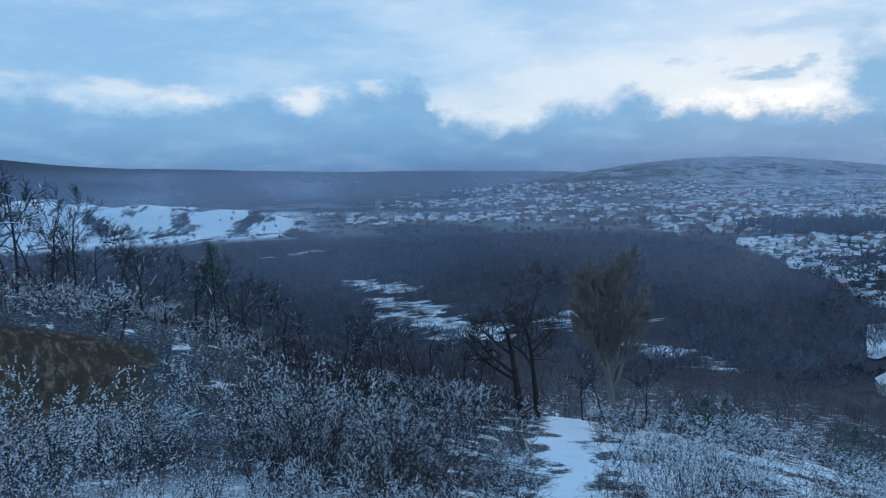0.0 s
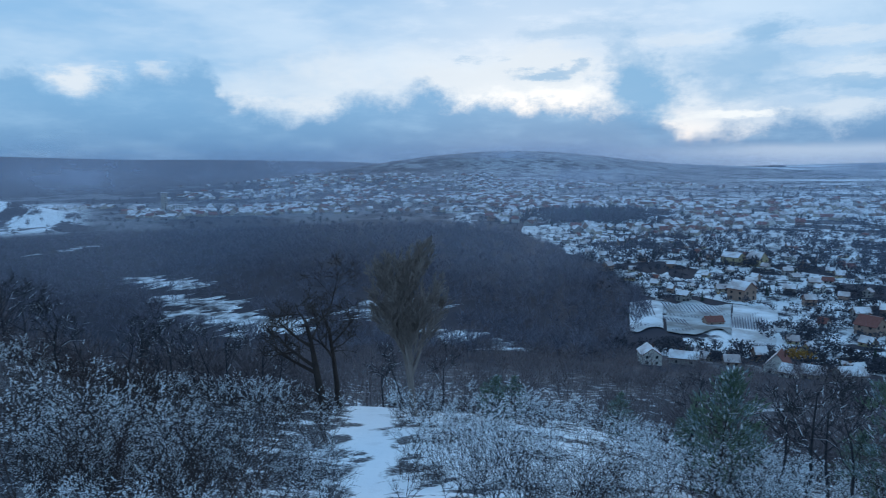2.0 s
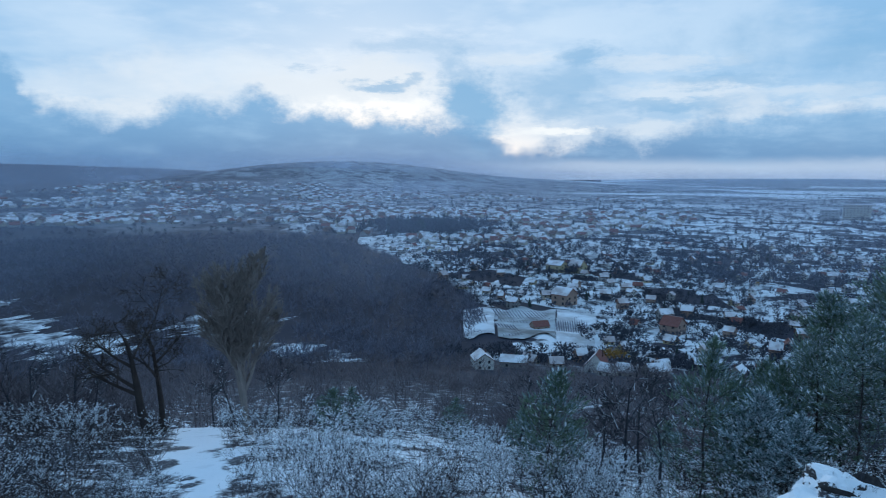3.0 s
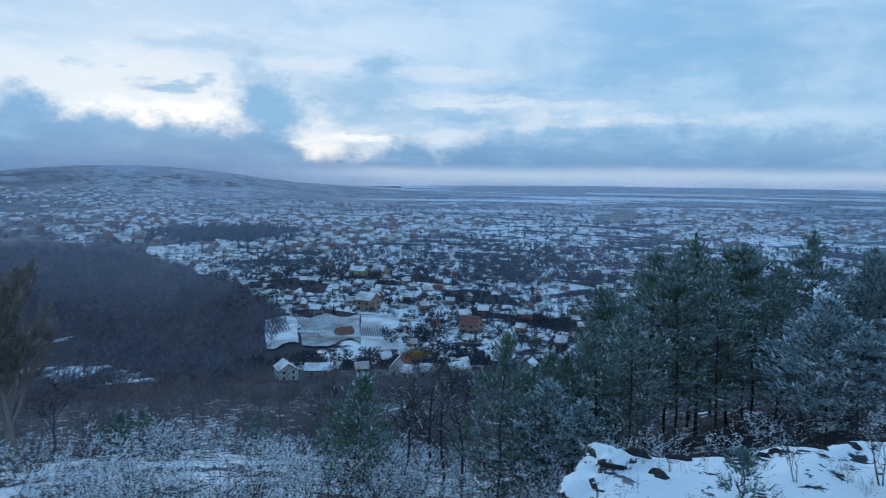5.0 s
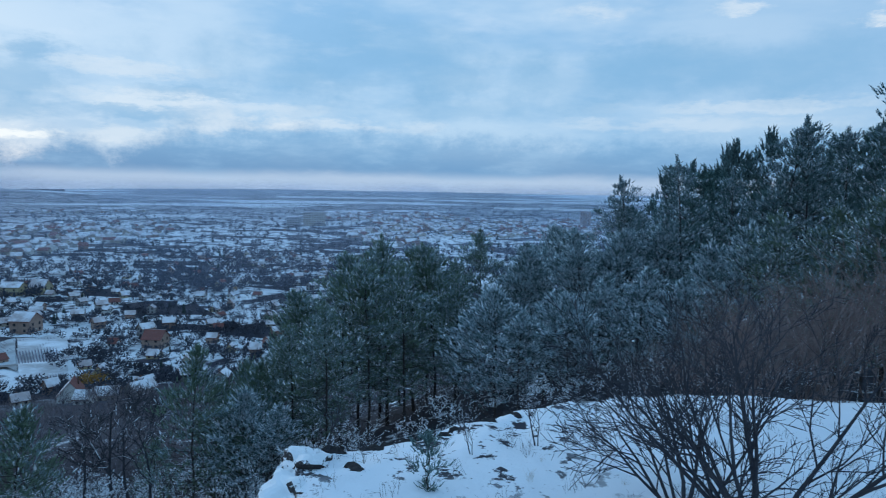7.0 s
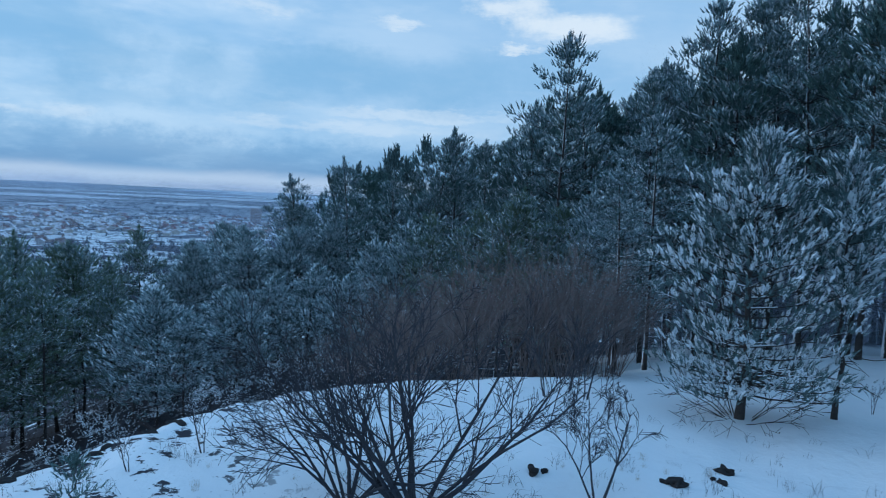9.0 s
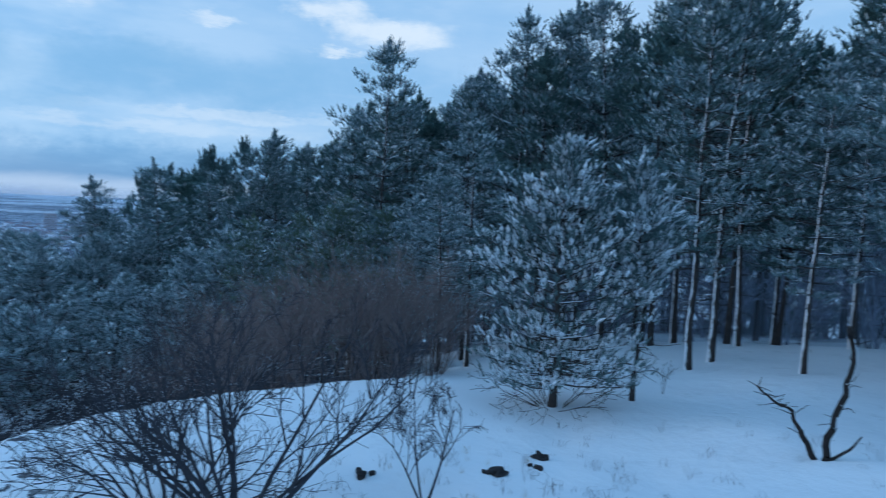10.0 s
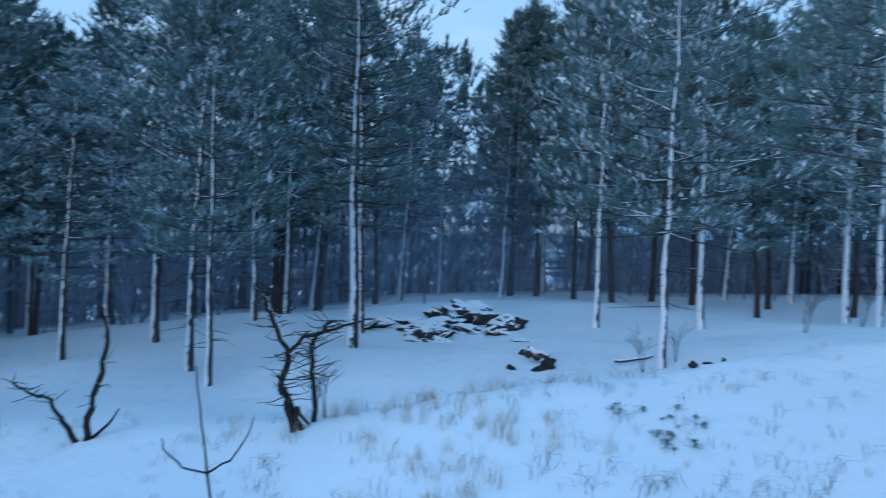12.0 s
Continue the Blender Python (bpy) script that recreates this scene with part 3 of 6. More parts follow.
    flats = k.math("MULTIPLY", k.math("MULTIPLY", k.step(dist, 1950.0, 2080.0), k.step(head, 34.0, 44.0)), k.math("MULTIPLY", k.step(strip, 0.53, 0.57), 0.85))
    flats = k.math("MAXIMUM", flats, k.math("MULTIPLY", k.math("MULTIPLY", k.step(dist, 3900.0, 4400.0), k.step(head, 34.0, 44.0)), 0.2))
    bare = k.math("MULTIPLY", bare, k.math("SUBTRACT", 1.0, k.math("MULTIPLY", k.math("MULTIPLY", k.step(dist, 1900.0, 2300.0), k.step(head, 24.0, 8.0)), 0.85)))
    slopes = k.math("MULTIPLY", k.math("MULTIPLY", k.step(dist, 1900.0, 2300.0), k.math("MULTIPLY", k.step(head, 4.0, 14.0), k.step(head, 46.0, 36.0))), k.math("MULTIPLY", k.step(k.noise(k.scaled(pos, (1.0, 0.6, 1.0)), 0.010, 7.0, 0.7), 0.42, 0.62), 0.32))
    bare = k.math("MAXIMUM", bare, slopes)
    bare = k.math("MAXIMUM", bare, flats)
    fc = k.mix(bare, scrub, snow)
    quarry = k.math("MULTIPLY", k.step(k.math("ABSOLUTE", k.math("ADD", head, 22.0)), 13.0, 9.0), k.math("MULTIPLY", k.step(dist, 760.0, 860.0), k.step(dist, 1500.0, 1350.0)))
    quarry = k.math("MULTIPLY", quarry, k.step(k.noise(k.scaled(pos, (1.0, 0.4, 0.8)), 0.022, 8.0, 0.7), 0.43, 0.50))
    fc = k.mix(quarry, fc, snow)
    c = k.mix(far, c, fc)
    m.node_tree.links.new(c, bs.inputs["Base Color"])
    bs.inputs["Roughness"].default_value = 0.85
    bs.inputs["Specular IOR Level"].default_value = 0.08
    b = k("ShaderNodeBump", {"Strength": 0.7, "Distance": 0.07, "Height": k.noise(pos, 2.6, 7.0, 0.62)})
    m.node_tree.links.new(b.outputs[0], bs.inputs["Normal"])
    return m


GROUND = ground_material()
build_ground()


# ---- pines ----
def bare(g, height, radius, levels, kids, spread=0.6, lift=0.08, stems=1, shrink=0.6, fan=0.3, bend=0.16, steps=4, first=0.3):
    """Rods of a leafless tree or shrub at the origin, with the level of each."""
    out = []
    for i in range(stems):
        t = g.uniform(0, 6.28)
        w = np.array([math.cos(t) * fan * g.uniform(0.4, 1), math.sin(t) * fan * g.uniform(0.4, 1), 1.0])
        at = (math.cos(t) * 0.04 * stems * 0.3, math.sin(t) * 0.04 * stems * 0.3, 0)
        grow(g, at, w, height * g.uniform(0.75, 1.0), radius * g.uniform(0.7, 1), levels, spread, kids, bend, lift, steps, shrink, out, first)
    return np.array(out)


def pine_parts(g, height, crown_from, spread, shoots, snow, needle=0.30, radius=None, lean=0.035, fat=0.22, fuzz=6, low=0.35, clump=0.40, rich=9, cone=0.8, topw=0.35, dead=0, twigs=0.75, gap=1.0, up=0.75, load=0.0):
    """Trunk, limbs, needles and snow of one pine, standing at the origin. Foliage sits in upturned clumps along the limbs."""
    radius = radius or height * 0.0085
    steps = 9
    bend = g.normal(size=2) * lean
    zz = np.linspace(0, height, steps + 1)
    px = bend[0] * height * (zz / height) ** 2 + g.normal(size=steps + 1) * 0.035
    py = bend[1] * height * (zz / height) ** 2 + g.normal(size=steps + 1) * 0.035
    px[0] = py[0] = 0
    stem = np.stack([px, py, zz], 1)
    rr = radius * (1 - 0.88 * zz / height)
    rr[0] *= 1.3
    trunk = [(*stem[i], *stem[i + 1], rr[i], rr[i + 1]) for i in range(steps)]
    limbs, hubs = [], []
    z = crown_from * height
    while z < height * 0.97:
        u = (z / height - crown_from) / (1 - crown_from)
        shape = low + (1 - low) * min(1, u / 0.35) if u < 0.35 else max(0.10, (1 - (u - 0.35) / 0.65) ** cone)
        turn0 = g.uniform(0, 6.28)
        arms = g.integers(4, 7)
        for b in range(arms):
            az_ = turn0 + 6.28 * b / arms + g.normal() * 0.3
            ln = spread * shape * g.uniform(0.55, 1.2)
            base = np.array([np.interp(z, zz, px), np.interp(z, zz, py), z])
            d = np.array([math.cos(az_), math.sin(az_), -0.05 + 0.75 * u + g.normal() * 0.10])
            d /= np.linalg.norm(d)
            r0 = max(0.012, np.interp(z, zz, rr) * 0.34)
            p = base
            for s in range(3):
                q = p + d * ln / 3
                limbs.append((*p, *q, r0 * (1 - s * 0.28), r0 * (0.72 - s * 0.28)))
                if s > 0 or ln < 0.9:
                    hubs.append((*q, *d))
                    for sg in (-1, 1):
                        if ln > 0.8 and g.uniform() < twigs:
                            side = np.array([-d[1], d[0], 0]) * sg * g.uniform(0.5, 1) + d * 0.6 + np.array([0, 0, g.uniform(0, 0.35)])
                            root = p * 0.4 + q * 0.6
                            end = root + side * (0.2 + ln * 0.22)
                            limbs.append((*root, *end, 0.014, 0.006))
                            hubs.append((*end, *side))
                p = q
                d = d + np.array([0, 0, 0.11]) + g.normal(size=3) * 0.06
                d /= np.linalg.norm(d)
        z += max(0.28, height * g.uniform(0.034, 0.05)) * gap
    # dead snags on the bare part of the trunk
    for _ in range(dead):
        z = height * g.uniform(0.10, crown_from + 0.08)
        t = g.uniform(0, 6.28)
        base, ln = np.array([np.interp(z, zz, px), np.interp(z, zz, py), z]), g.uniform(0.4, 1.7) * min(1.0, height / 9)
        mid = base + np.array([math.cos(t), math.sin(t), g.uniform(-0.3, 0.25)]) * ln * 0.55
        tip = mid + np.array([math.cos(t + 0.4), math.sin(t + 0.4), g.uniform(-0.6, 0.2)]) * ln * 0.45
        limbs += [(*base, *mid, 0.016, 0.010), (*mid, *tip, 0.010, 0.004)]
    hubs = np.array(hubs)
    leader = np.array([(np.interp(z, zz, px), np.interp(z, zz, py), z, 0, 0, 1) for z in height - np.arange(9) * 0.17])
    most = max(8, int(shoots * 1.08) // rich)
    if len(hubs) > most:
        hubs = hubs[np.argsort(g.uniform(size=len(hubs)) - topw * hubs[:, 2] / height)[:most]]
    hubs = np.concatenate([hubs, leader])
    n_h = len(hubs)
    size = clump * g.uniform(0.7, 1.25, (n_h, 1, 1))
    off = g.normal(size=(n_h, rich, 3)) * [[[0.50, 0.50, 0.16]]] * size
    off[-9:] *= np.linspace(0.2, 0.8, 9)[:, None, None]
    p_all = (hubs[:, None, :3] + off).reshape(-1, 3)
    d_all = (hubs[:, None, 3:] * 0.75 + off / size * 0.55 + np.array([0, 0, up]) + g.normal(size=off.shape) * 0.18).reshape(-1, 3)
    v, f = shoots_of(p_all, d_all, needle * g.uniform(0.7, 1.25, len(p_all)), fat, fuzz, g)
    # snow clings to the blades and some needles of the loaded shoots
    per = 3 + fuzz
    loaded = np.repeat(g.uniform(size=n_h) < snow * 1.1, rich) & (g.uniform(size=len(p_all)) < 0.45 + 0.5 * snow)
    white_n = (loaded[:, None] & (g.uniform(size=(len(p_all), per)) < 0.35 + 0.35 * snow)).ravel()
    leaf, white = Geo().add(v, f[~white_n]), Geo()
    if white_n.any():
        white.add(v, f[white_n], 1)
        dd = d_all[loaded] / np.linalg.norm(d_all[loaded], axis=1, keepdims=True)
        few = g.uniform(size=len(dd)) < 0.05 + 0.5 * snow ** 2 + load
        if few.any():
            white.add(*blobs(p_all[loaded][few] + dd[few] * needle * 0.45 + [[0, 0, needle * 0.08]], dd[few], needle * g.uniform(0.35, 0.6 + 0.5 * load, few.sum()), 0.20 + 0.5 * load, 0.30 + 0.5 * load))
    lim = np.array(limbs)
    up = lim.copy()
    up[:, [2, 5]] += up[:, 6:7] * 0.8
    up = up[(up[:, 6] > 0.010) & (np.abs(up[:, 5] - up[:, 2]) < 0.8 * np.hypot(up[:, 3] - up[:, 0], up[:, 4] - up[:, 1])) & (g.uniform(size=len(up)) < snow * 0.2)]
    if len(up):
        white.add(*rods(up, 3))
    if white.count == 0:
        white.add(*blobs(stem[-1:], np.array([[0, 0, 1.0]]), 0.02))
    st = np.array(trunk)
    st[:, [0, 3]] += 0.16 * st[:, 6:7]
    st[:, [1, 4]] += 0.36 * st[:, 6:7]
    st[:, 6:8] *= 0.86
    return trunk, limbs, leaf, white, st


def pine(g, label, height, crown_from, spread, shoots, snow, at, plaster=True, group="pines of the forest edge", leafy=None, white_is=None, **kw):
    trunk, limbs, leaf, white, st = pine_parts(g, height, crown_from, spread, shoots, snow, **kw)
    t = thing("pine_tree", label, "tree", group, at)
    part("trunk", Geo().add(*rods(trunk, 9)), PLASTER if plaster else BARK, t, "bark with wind-driven snow" if plaster else "", smooth=True)
    tagged(part("branchwork", Geo().add(*rods(limbs, 3)), BARK, t), kind="stuff")
    tagged(part("foliage", leaf, leafy or NEEDLE, t, "grey-green pine needles" if leafy else "dark green pine needles"), kind="stuff")
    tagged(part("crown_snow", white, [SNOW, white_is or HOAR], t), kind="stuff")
    t["tall"] = height
    return t


# where the sky shows between the crowns: heading and the tips' greatest height in degrees
GAPS = np.array([(60, 90), (107.2, 90), (108.2, 9.3), (111.6, 9.3), (113, 90), (133.8, 90), (135, 12.2), (142, 12.2), (143.5, 90), (164.8, 90), (165.6, 14.3), (170.2, 14.3), (171.2, 90), (220, 90)])


def plant(kinds, places, g):
    """Copies of model trees: each place is heading, distance and how high its tip stands over the eye line, in degrees."""
    for a, d, tip in places:
        tip = min(tip, np.interp(a, *GAPS.T))
        m = kinds[g.integers(len(kinds))]
        x, y, z = spot(a, d, 0.08)
        s = max(3.0, d * math.tan(radians(tip)) - z) / m["tall"]
        w = min(s, 1.15) if s > 1 else max(s, 0.8 * s + 0.2)
        ob = copy_thing(m, pose(x, y, z, g.normal() * 1.8, g.normal() * 1.8, g.uniform(-25, 25) + (180 if "loaded" in m["label"] else 0)))
        ob.scale = (w, w, s)


g1 = np.random.default_rng(11)
BELOW, EDGE = "pines below the rocky ledge", "pines of the forest edge"


def first(label, a, d, tip, crown, spread, shoots, snow, group, **kw):
    x, y, z = spot(a, d, 0.08)
    return pine(g1, label, d * math.tan(radians(tip)) - z, crown, spread, shoots, snow, pose(x, y, z), group=group, **kw)


GREEN = "green pine lightly dusted with snow, bare lower trunk"
green = [first(GREEN, 67.0, 36, -4.2, 0.24, 2.3, 1800, 0.74, BELOW, leafy=GREEN_NEEDLE, needle=0.27, low=0.5, dead=14, cone=0.9, gap=1.25, up=0.5), first(GREEN, 63.2, 34, -7.0, 0.22, 2.2, 1700, 0.74, BELOW, leafy=GREEN_NEEDLE, needle=0.27, low=0.5, dead=14, cone=0.9, gap=1.25, up=0.5), first(GREEN, 71, 36, -4.9, 0.26, 2.3, 1700, 0.76, BELOW, leafy=GREEN_NEEDLE, needle=0.27, low=0.5, dead=14, cone=0.9, gap=1.25, up=0.5)]
plant(green, [(59.4, 33, -11), (61, 37, -8.5), (62, 31, -9.5), (64.6, 38, -5.6), (65.4, 33, -6.5), (66.4, 40, -5.4), (68.4, 33, -6.2), (69.2, 38, -5.0), (70.3, 41, -5.5), (72.6, 34, -7), (73, 40, -6), (74.6, 41, -3.6),
              (60.2, 41, -9), (68, 44, -6)], g1)
FROST = "pine with snow-loaded grey-green branches below the ledge"
frosted = [first(FROST, 76, 31, -8.2, 0.2, 2.0, 1700, 0.85, BELOW, leafy=HOAR_HAZE, white_is=FROSTED, load=0.05, needle=0.27, cone=1.0, up=0.45, low=0.6, gap=1.05), first(FROST, 79, 36, -4.6, 0.26, 2.1, 1700, 0.85, BELOW, leafy=HOAR_HAZE, white_is=FROSTED, load=0.05, needle=0.27, cone=1.0, up=0.45, low=0.6, gap=1.05), first(FROST, 83, 35, -3.4, 0.24, 2.1, 1700, 0.85, BELOW, leafy=HOAR_HAZE, white_is=FROSTED, load=0.05, needle=0.27, cone=1.0, up=0.45, low=0.6, gap=1.05)]
plant(frosted, [(74.4, 32, -9), (77.6, 36, -6), (78, 30, -10), (80, 31, -8), (81.2, 38, -3.6), (82, 30, -8.5), (84.2, 31, -7), (85.5, 36, -3.5), (87.2, 31, -6), (88.8, 36, -2.5), (90, 30, -6.5), (92.5, 32, -4),
                (86, 42, -2), (80.5, 44, -3.3), (57.5, 30, -17), (55.5, 31, -16)], g1)
YOUNG = "young pine with thin snow, alone on the slope"
young = [first(YOUNG, 39.0, 28, -15.9, 0.06, 1.7, 1200, 0.65, BELOW, leafy=GREEN_NEEDLE, needle=0.27, cone=1.0), first(YOUNG, 51.4, 31, -12.9, 0.06, 1.9, 1300, 0.65, BELOW, leafy=GREEN_NEEDLE, needle=0.27, cone=1.0)]
plant(young, [(53.5, 34, -15.5), (56.2, 33, -14.2), (58, 35, -12.5), (48.5, 40, -19), (55, 39, -14), (41, 42, -20.5), (36.5, 43, -20.8), (20.5, 44, -20), (22.3, 45, -19.5), (31, 46, -19.3), (-18.4, 64, -5.1)], g1)
DARK = "tall dark pine of the forest edge, bare snow-plastered trunk"
tall = [first(DARK, 106.6, 33, 12.6, 0.26, 3.0, 1800, 0.85, EDGE, cone=0.72, dead=22, topw=0.2), first(DARK, 117.4, 35, 15.0, 0.26, 3.1, 1900, 0.88, EDGE, cone=0.7, dead=26), first(DARK, 122.4, 36, 16, 0.27, 3.3, 1900, 0.88, EDGE, cone=0.85, dead=24),
        first(DARK, 132.8, 26, 19, 0.30, 3.0, 1900, 0.72, EDGE, dead=30, low=0.6)]
plant(tall, [(85.0, 38, -1.2), (87.0, 38, 0.9), (90.6, 36, 2.4), (93.4, 38, 1.5), (95.9, 36, 4.9), (98.8, 36, 5.0), (101, 38, 4.3), (103.6, 36, 6), (104.6, 40, 7.5), (109.3, 36, 8.4), (111.3, 38, 8), (113.5, 36, 9.8), (115.4, 40, 11),
             (119.8, 34, 15), (124.5, 33, 17), (127.6, 36, 17), (130, 33, 18)], g1)
plant(tall, [(111.5, 23.5, 3), (113.9, 25, 7), (131.2, 24.5, 18), (139.1, 23.5, 11.5), (134.6, 30, 17), (137, 33, 11.5), (142, 30, 19), (145.3, 25.3, 22), (147.8, 20.6, 21), (152.5, 29.2, 20), (155, 34, 20), (157, 38, 18),
             (160.9, 26, 22), (164, 44, 15), (167.2, 48, 15), (172.2, 45, 16), (173, 47, 16), (175.6, 49, 15), (179.8, 28, 20), (187.7, 28.3, 21), (189.3, 46, 16), (193.8, 44.7, 17), (197.3, 34.5, 20), (199.3, 32, 21)], g1)
plant(green[:2] + frosted[1:], [(94.5, 31, -2.5), (97, 30, -1.5), (100, 29, -1.0), (102.5, 28, -0.2), (104.9, 28, 0.6), (107, 28, -0.4), (109, 27.5, 0.6), (111.6, 29, 1.5)], g1)
FINE = {"needle": 0.28, "fat": 0.13, "fuzz": 13, "rich": 8, "clump": 0.36, "dead": 14}
near_a = first("near pine with a snow-dusted crown over the snowfield", 149.2, 19, 17.2, 0.34, 2.5, 3300, 0.6, EDGE, low=0.7, **FINE)
near_b = first("spreading pine with snow-laden boughs and a white trunk", 184.9, 20.3, 23, 0.30, 4.4, 5200, 0.75, EDGE, low=0.8, **FINE)
first("near pine with wide dark green boughs", 205.0, 13.5, 30, 0.32, 4.2, 3400, 0.2, EDGE, low=0.9, **FINE)
near_c = first("dark-trunked pine with ivy on the stem", 160.2, 22.7, 24, 0.33, 3.2, 1700, 0.35, EDGE, radius=0.17, low=0.6, dead=30)
TIP = np.array([(86, 0.0), (90, 1.5), (96, 4), (101, 4), (105, 6.5), (108, 9.5), (113, 9), (117, 13), (125, 15), (150, 17), (206, 18)])
FRONT = np.array([(86, 34), (100, 33), (108, 29), (112, 27), (130, 27), (150, 31), (160, 32), (164, 43), (178, 44), (182, 32), (206, 34)])
places = []
for _ in range(2500):
    a, d = g1.uniform(86, 207), g1.uniform(26, 60)
    if d < np.interp(a, *FRONT.T) + 2:
        continue
    if all((radians(a - b) * d) ** 2 + (d - e) ** 2 > 2.9 ** 2 for b, e, _t in places):
        places.append((a, d, np.interp(a, *TIP.T) * g1.uniform(0.72, 1.0) - (0 if a > 100 else g1.uniform(0, 3))))
    if len(places) >= 66:
        break
behind = [first(DARK, 133.9, 31, 17, 0.28, 3.0, 1000, 0.3, EDGE, needle=0.55, fat=0.24, fuzz=5, clump=0.55, rich=7, gap=1.3, plaster=False, twigs=0.3, dead=16), first(DARK, 154.2, 40, 17, 0.26, 3.0, 1000, 0.3, EDGE, needle=0.55, fat=0.24, fuzz=5, clump=0.55, rich=7, gap=1.3, plaster=False, twigs=0.3, dead=20)]
plant(behind, places + [(157.5, 41, 19), (162, 42, 17), (175, 46, 17), (178, 43, 18), (181, 40, 19), (184, 42, 18), (187, 40, 19), (154, 36, 19)], g1)
HEAVY = "young pine heavy with snow standing on the snowfield"
x, y, z = spot(121.0, 17.0, 0.08)
heavy = pine(g1, HEAVY, 17 * math.tan(radians(5.8)) - z, 0.10, 1.95, 8400, 0.62, pose(x, y, z), plaster=False, radius=0.09, low=0.85, cone=0.95, topw=0.0, leafy=HOAR_HAZE, gap=0.72, up=0.95, white_is=SNOW, twigs=1.0, **{**FINE, "fuzz": 8, "fat": 0.20, "rich": 6, "clump": 0.27, "needle": 0.20, "dead": 50, "load": 0.25})
dry = bare(g1, 1.7, 0.014, 2, 4, spread=0.6, lift=0.05, stems=16, fan=2.2, shrink=0.5, steps=3, bend=0.2, first=0.3)
dry[:, 6:8] = np.maximum(dry[:, 6:8], 0.005)
tagged(part("twig_skirt", Geo().add(*rods(dry[:, :8], 3)), BARK, heavy, "bare dark twigs round the foot"), kind="stuff")
x, y, z = spot(127.2, 18.0, 0.08)
pine(g1, "slender young pine with snow on sparse branches", 18 * math.tan(radians(4.5)) - z, 0.42, 1.1, 1300, 0.6, pose(x, y, z), plaster=False, radius=0.06, topw=0.2, leafy=HOAR_HAZE, gap=1.0, up=0.7, white_is=SNOW, **{**FINE, "clump": 0.26, "needle": 0.26, "dead": 26, "fat": 0.19, "fuzz": 9, "load": 0.25})


def merged(out, geo, x, y, z, s, r, lift=1.0):
    """Puts a turned and scaled copy of geo into out."""
    v, f, mi = geo
    c, n_ = math.cos(r) * s, math.sin(r) * s
    w = np.stack([v[:, 0] * c - v[:, 1] * n_ + x, v[:, 0] * n_ + v[:, 1] * c + y, v[:, 2] * s * lift + z], 1)
    out.v.append(w), out.f.append(f + out.count), out.m.append(mi)
    out.count += len(w)


def deep_forest():
    """Stems and crowns behind the forest edge, past counting."""
    g = np.random.default_rng(5)
    kinds = []
    for crown in (0.45, 0.4, 0.05, 0.08):
        trunk, limbs, leaf, white, st = pine_parts(g, 14, crown, 3.0, 90, 0.15, needle=1.0, fat=0.22, fuzz=4, clump=1.0, rich=4, topw=0.0, gap=1.5)
        geo = Geo().add(*rods(trunk, 4), 0)
        if crown > 0.42:
            geo.add(*rods(st, 3), 2)
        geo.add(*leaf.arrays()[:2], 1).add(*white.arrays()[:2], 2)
        kinds.append(geo.arrays())
    out = Geo()
    for _ in range(330):
        a, d = g.uniform(88, 212), g.uniform(54, 105)
        x, y, z = spot(a, d, 0.1)
        lift = np.clip((d * math.tan(radians(min(float(np.interp(a, *TIP.T)), float(np.interp(a, *GAPS.T))) - 2)) - z) / 14, 0.4, 1.3)
        merged(out, kinds[g.integers(1, 4) if d > 56 else g.integers(2)], x, y, z, g.uniform(0.85, 1.15), g.uniform(0, 6.28), lift)
    # deep crowns carry the forest's haze in their paler bluish colour
    tagged(part("deep_pine_forest", out, [BARK, HOAR_HAZE, HOAR]), "dense dark pine forest behind the snowfield", "forest", kind="stuff")


deep_forest()


# ---- bare trees, shrubs and brush ----
def snow_rods(r, g, share):
    """Snow lying along the upper side of limbs that are not steep."""
    run = np.hypot(r[:, 3] - r[:, 0], r[:, 4] - r[:, 1])
    keep = (np.abs(r[:, 5] - r[:, 2]) < 1.6 * run) & (g.uniform(size=len(r)) < share)
    u = r[keep][:, :8].copy()
    u[:, [2, 5]] += np.maximum(u[:, 6:7], 0.006) * 0.9
    u[:, 6:8] = np.maximum(u[:, 6:8] * 0.9, 0.008)
    return u


def bare_tree(name, label, g, at, mat, height, radius, levels, kids, group="", snow=0.0, category="tree", least=0.004, stem=None, **kw):
    r = bare(g, height, radius, levels, kids, **kw)
    r[:, 6:8] = np.maximum(r[:, 6:8], least)
    t = thing(name, label, category, group, at)
    top = r[:, 8].max()
    main = r[r[:, 8] == top]
    part("trunk" if category == "tree" else "stem", Geo().add(*rods(main[:, :8], 7)), stem or mat, t, smooth=True)
    rest = r[r[:, 8] < top]
    if len(rest):
        tagged(part("branchwork", Geo().add(*rods(rest[:, :8], 3)), mat, t), kind="stuff")
    if snow:
        u = snow_rods(r, g, snow)
        if len(u):
            tagged(part("branch_snow", Geo().add(*rods(u, 3)), SNOW, t), kind="stuff")
    t["tall"] = height
    return t


g2 = np.random.default_rng(23)
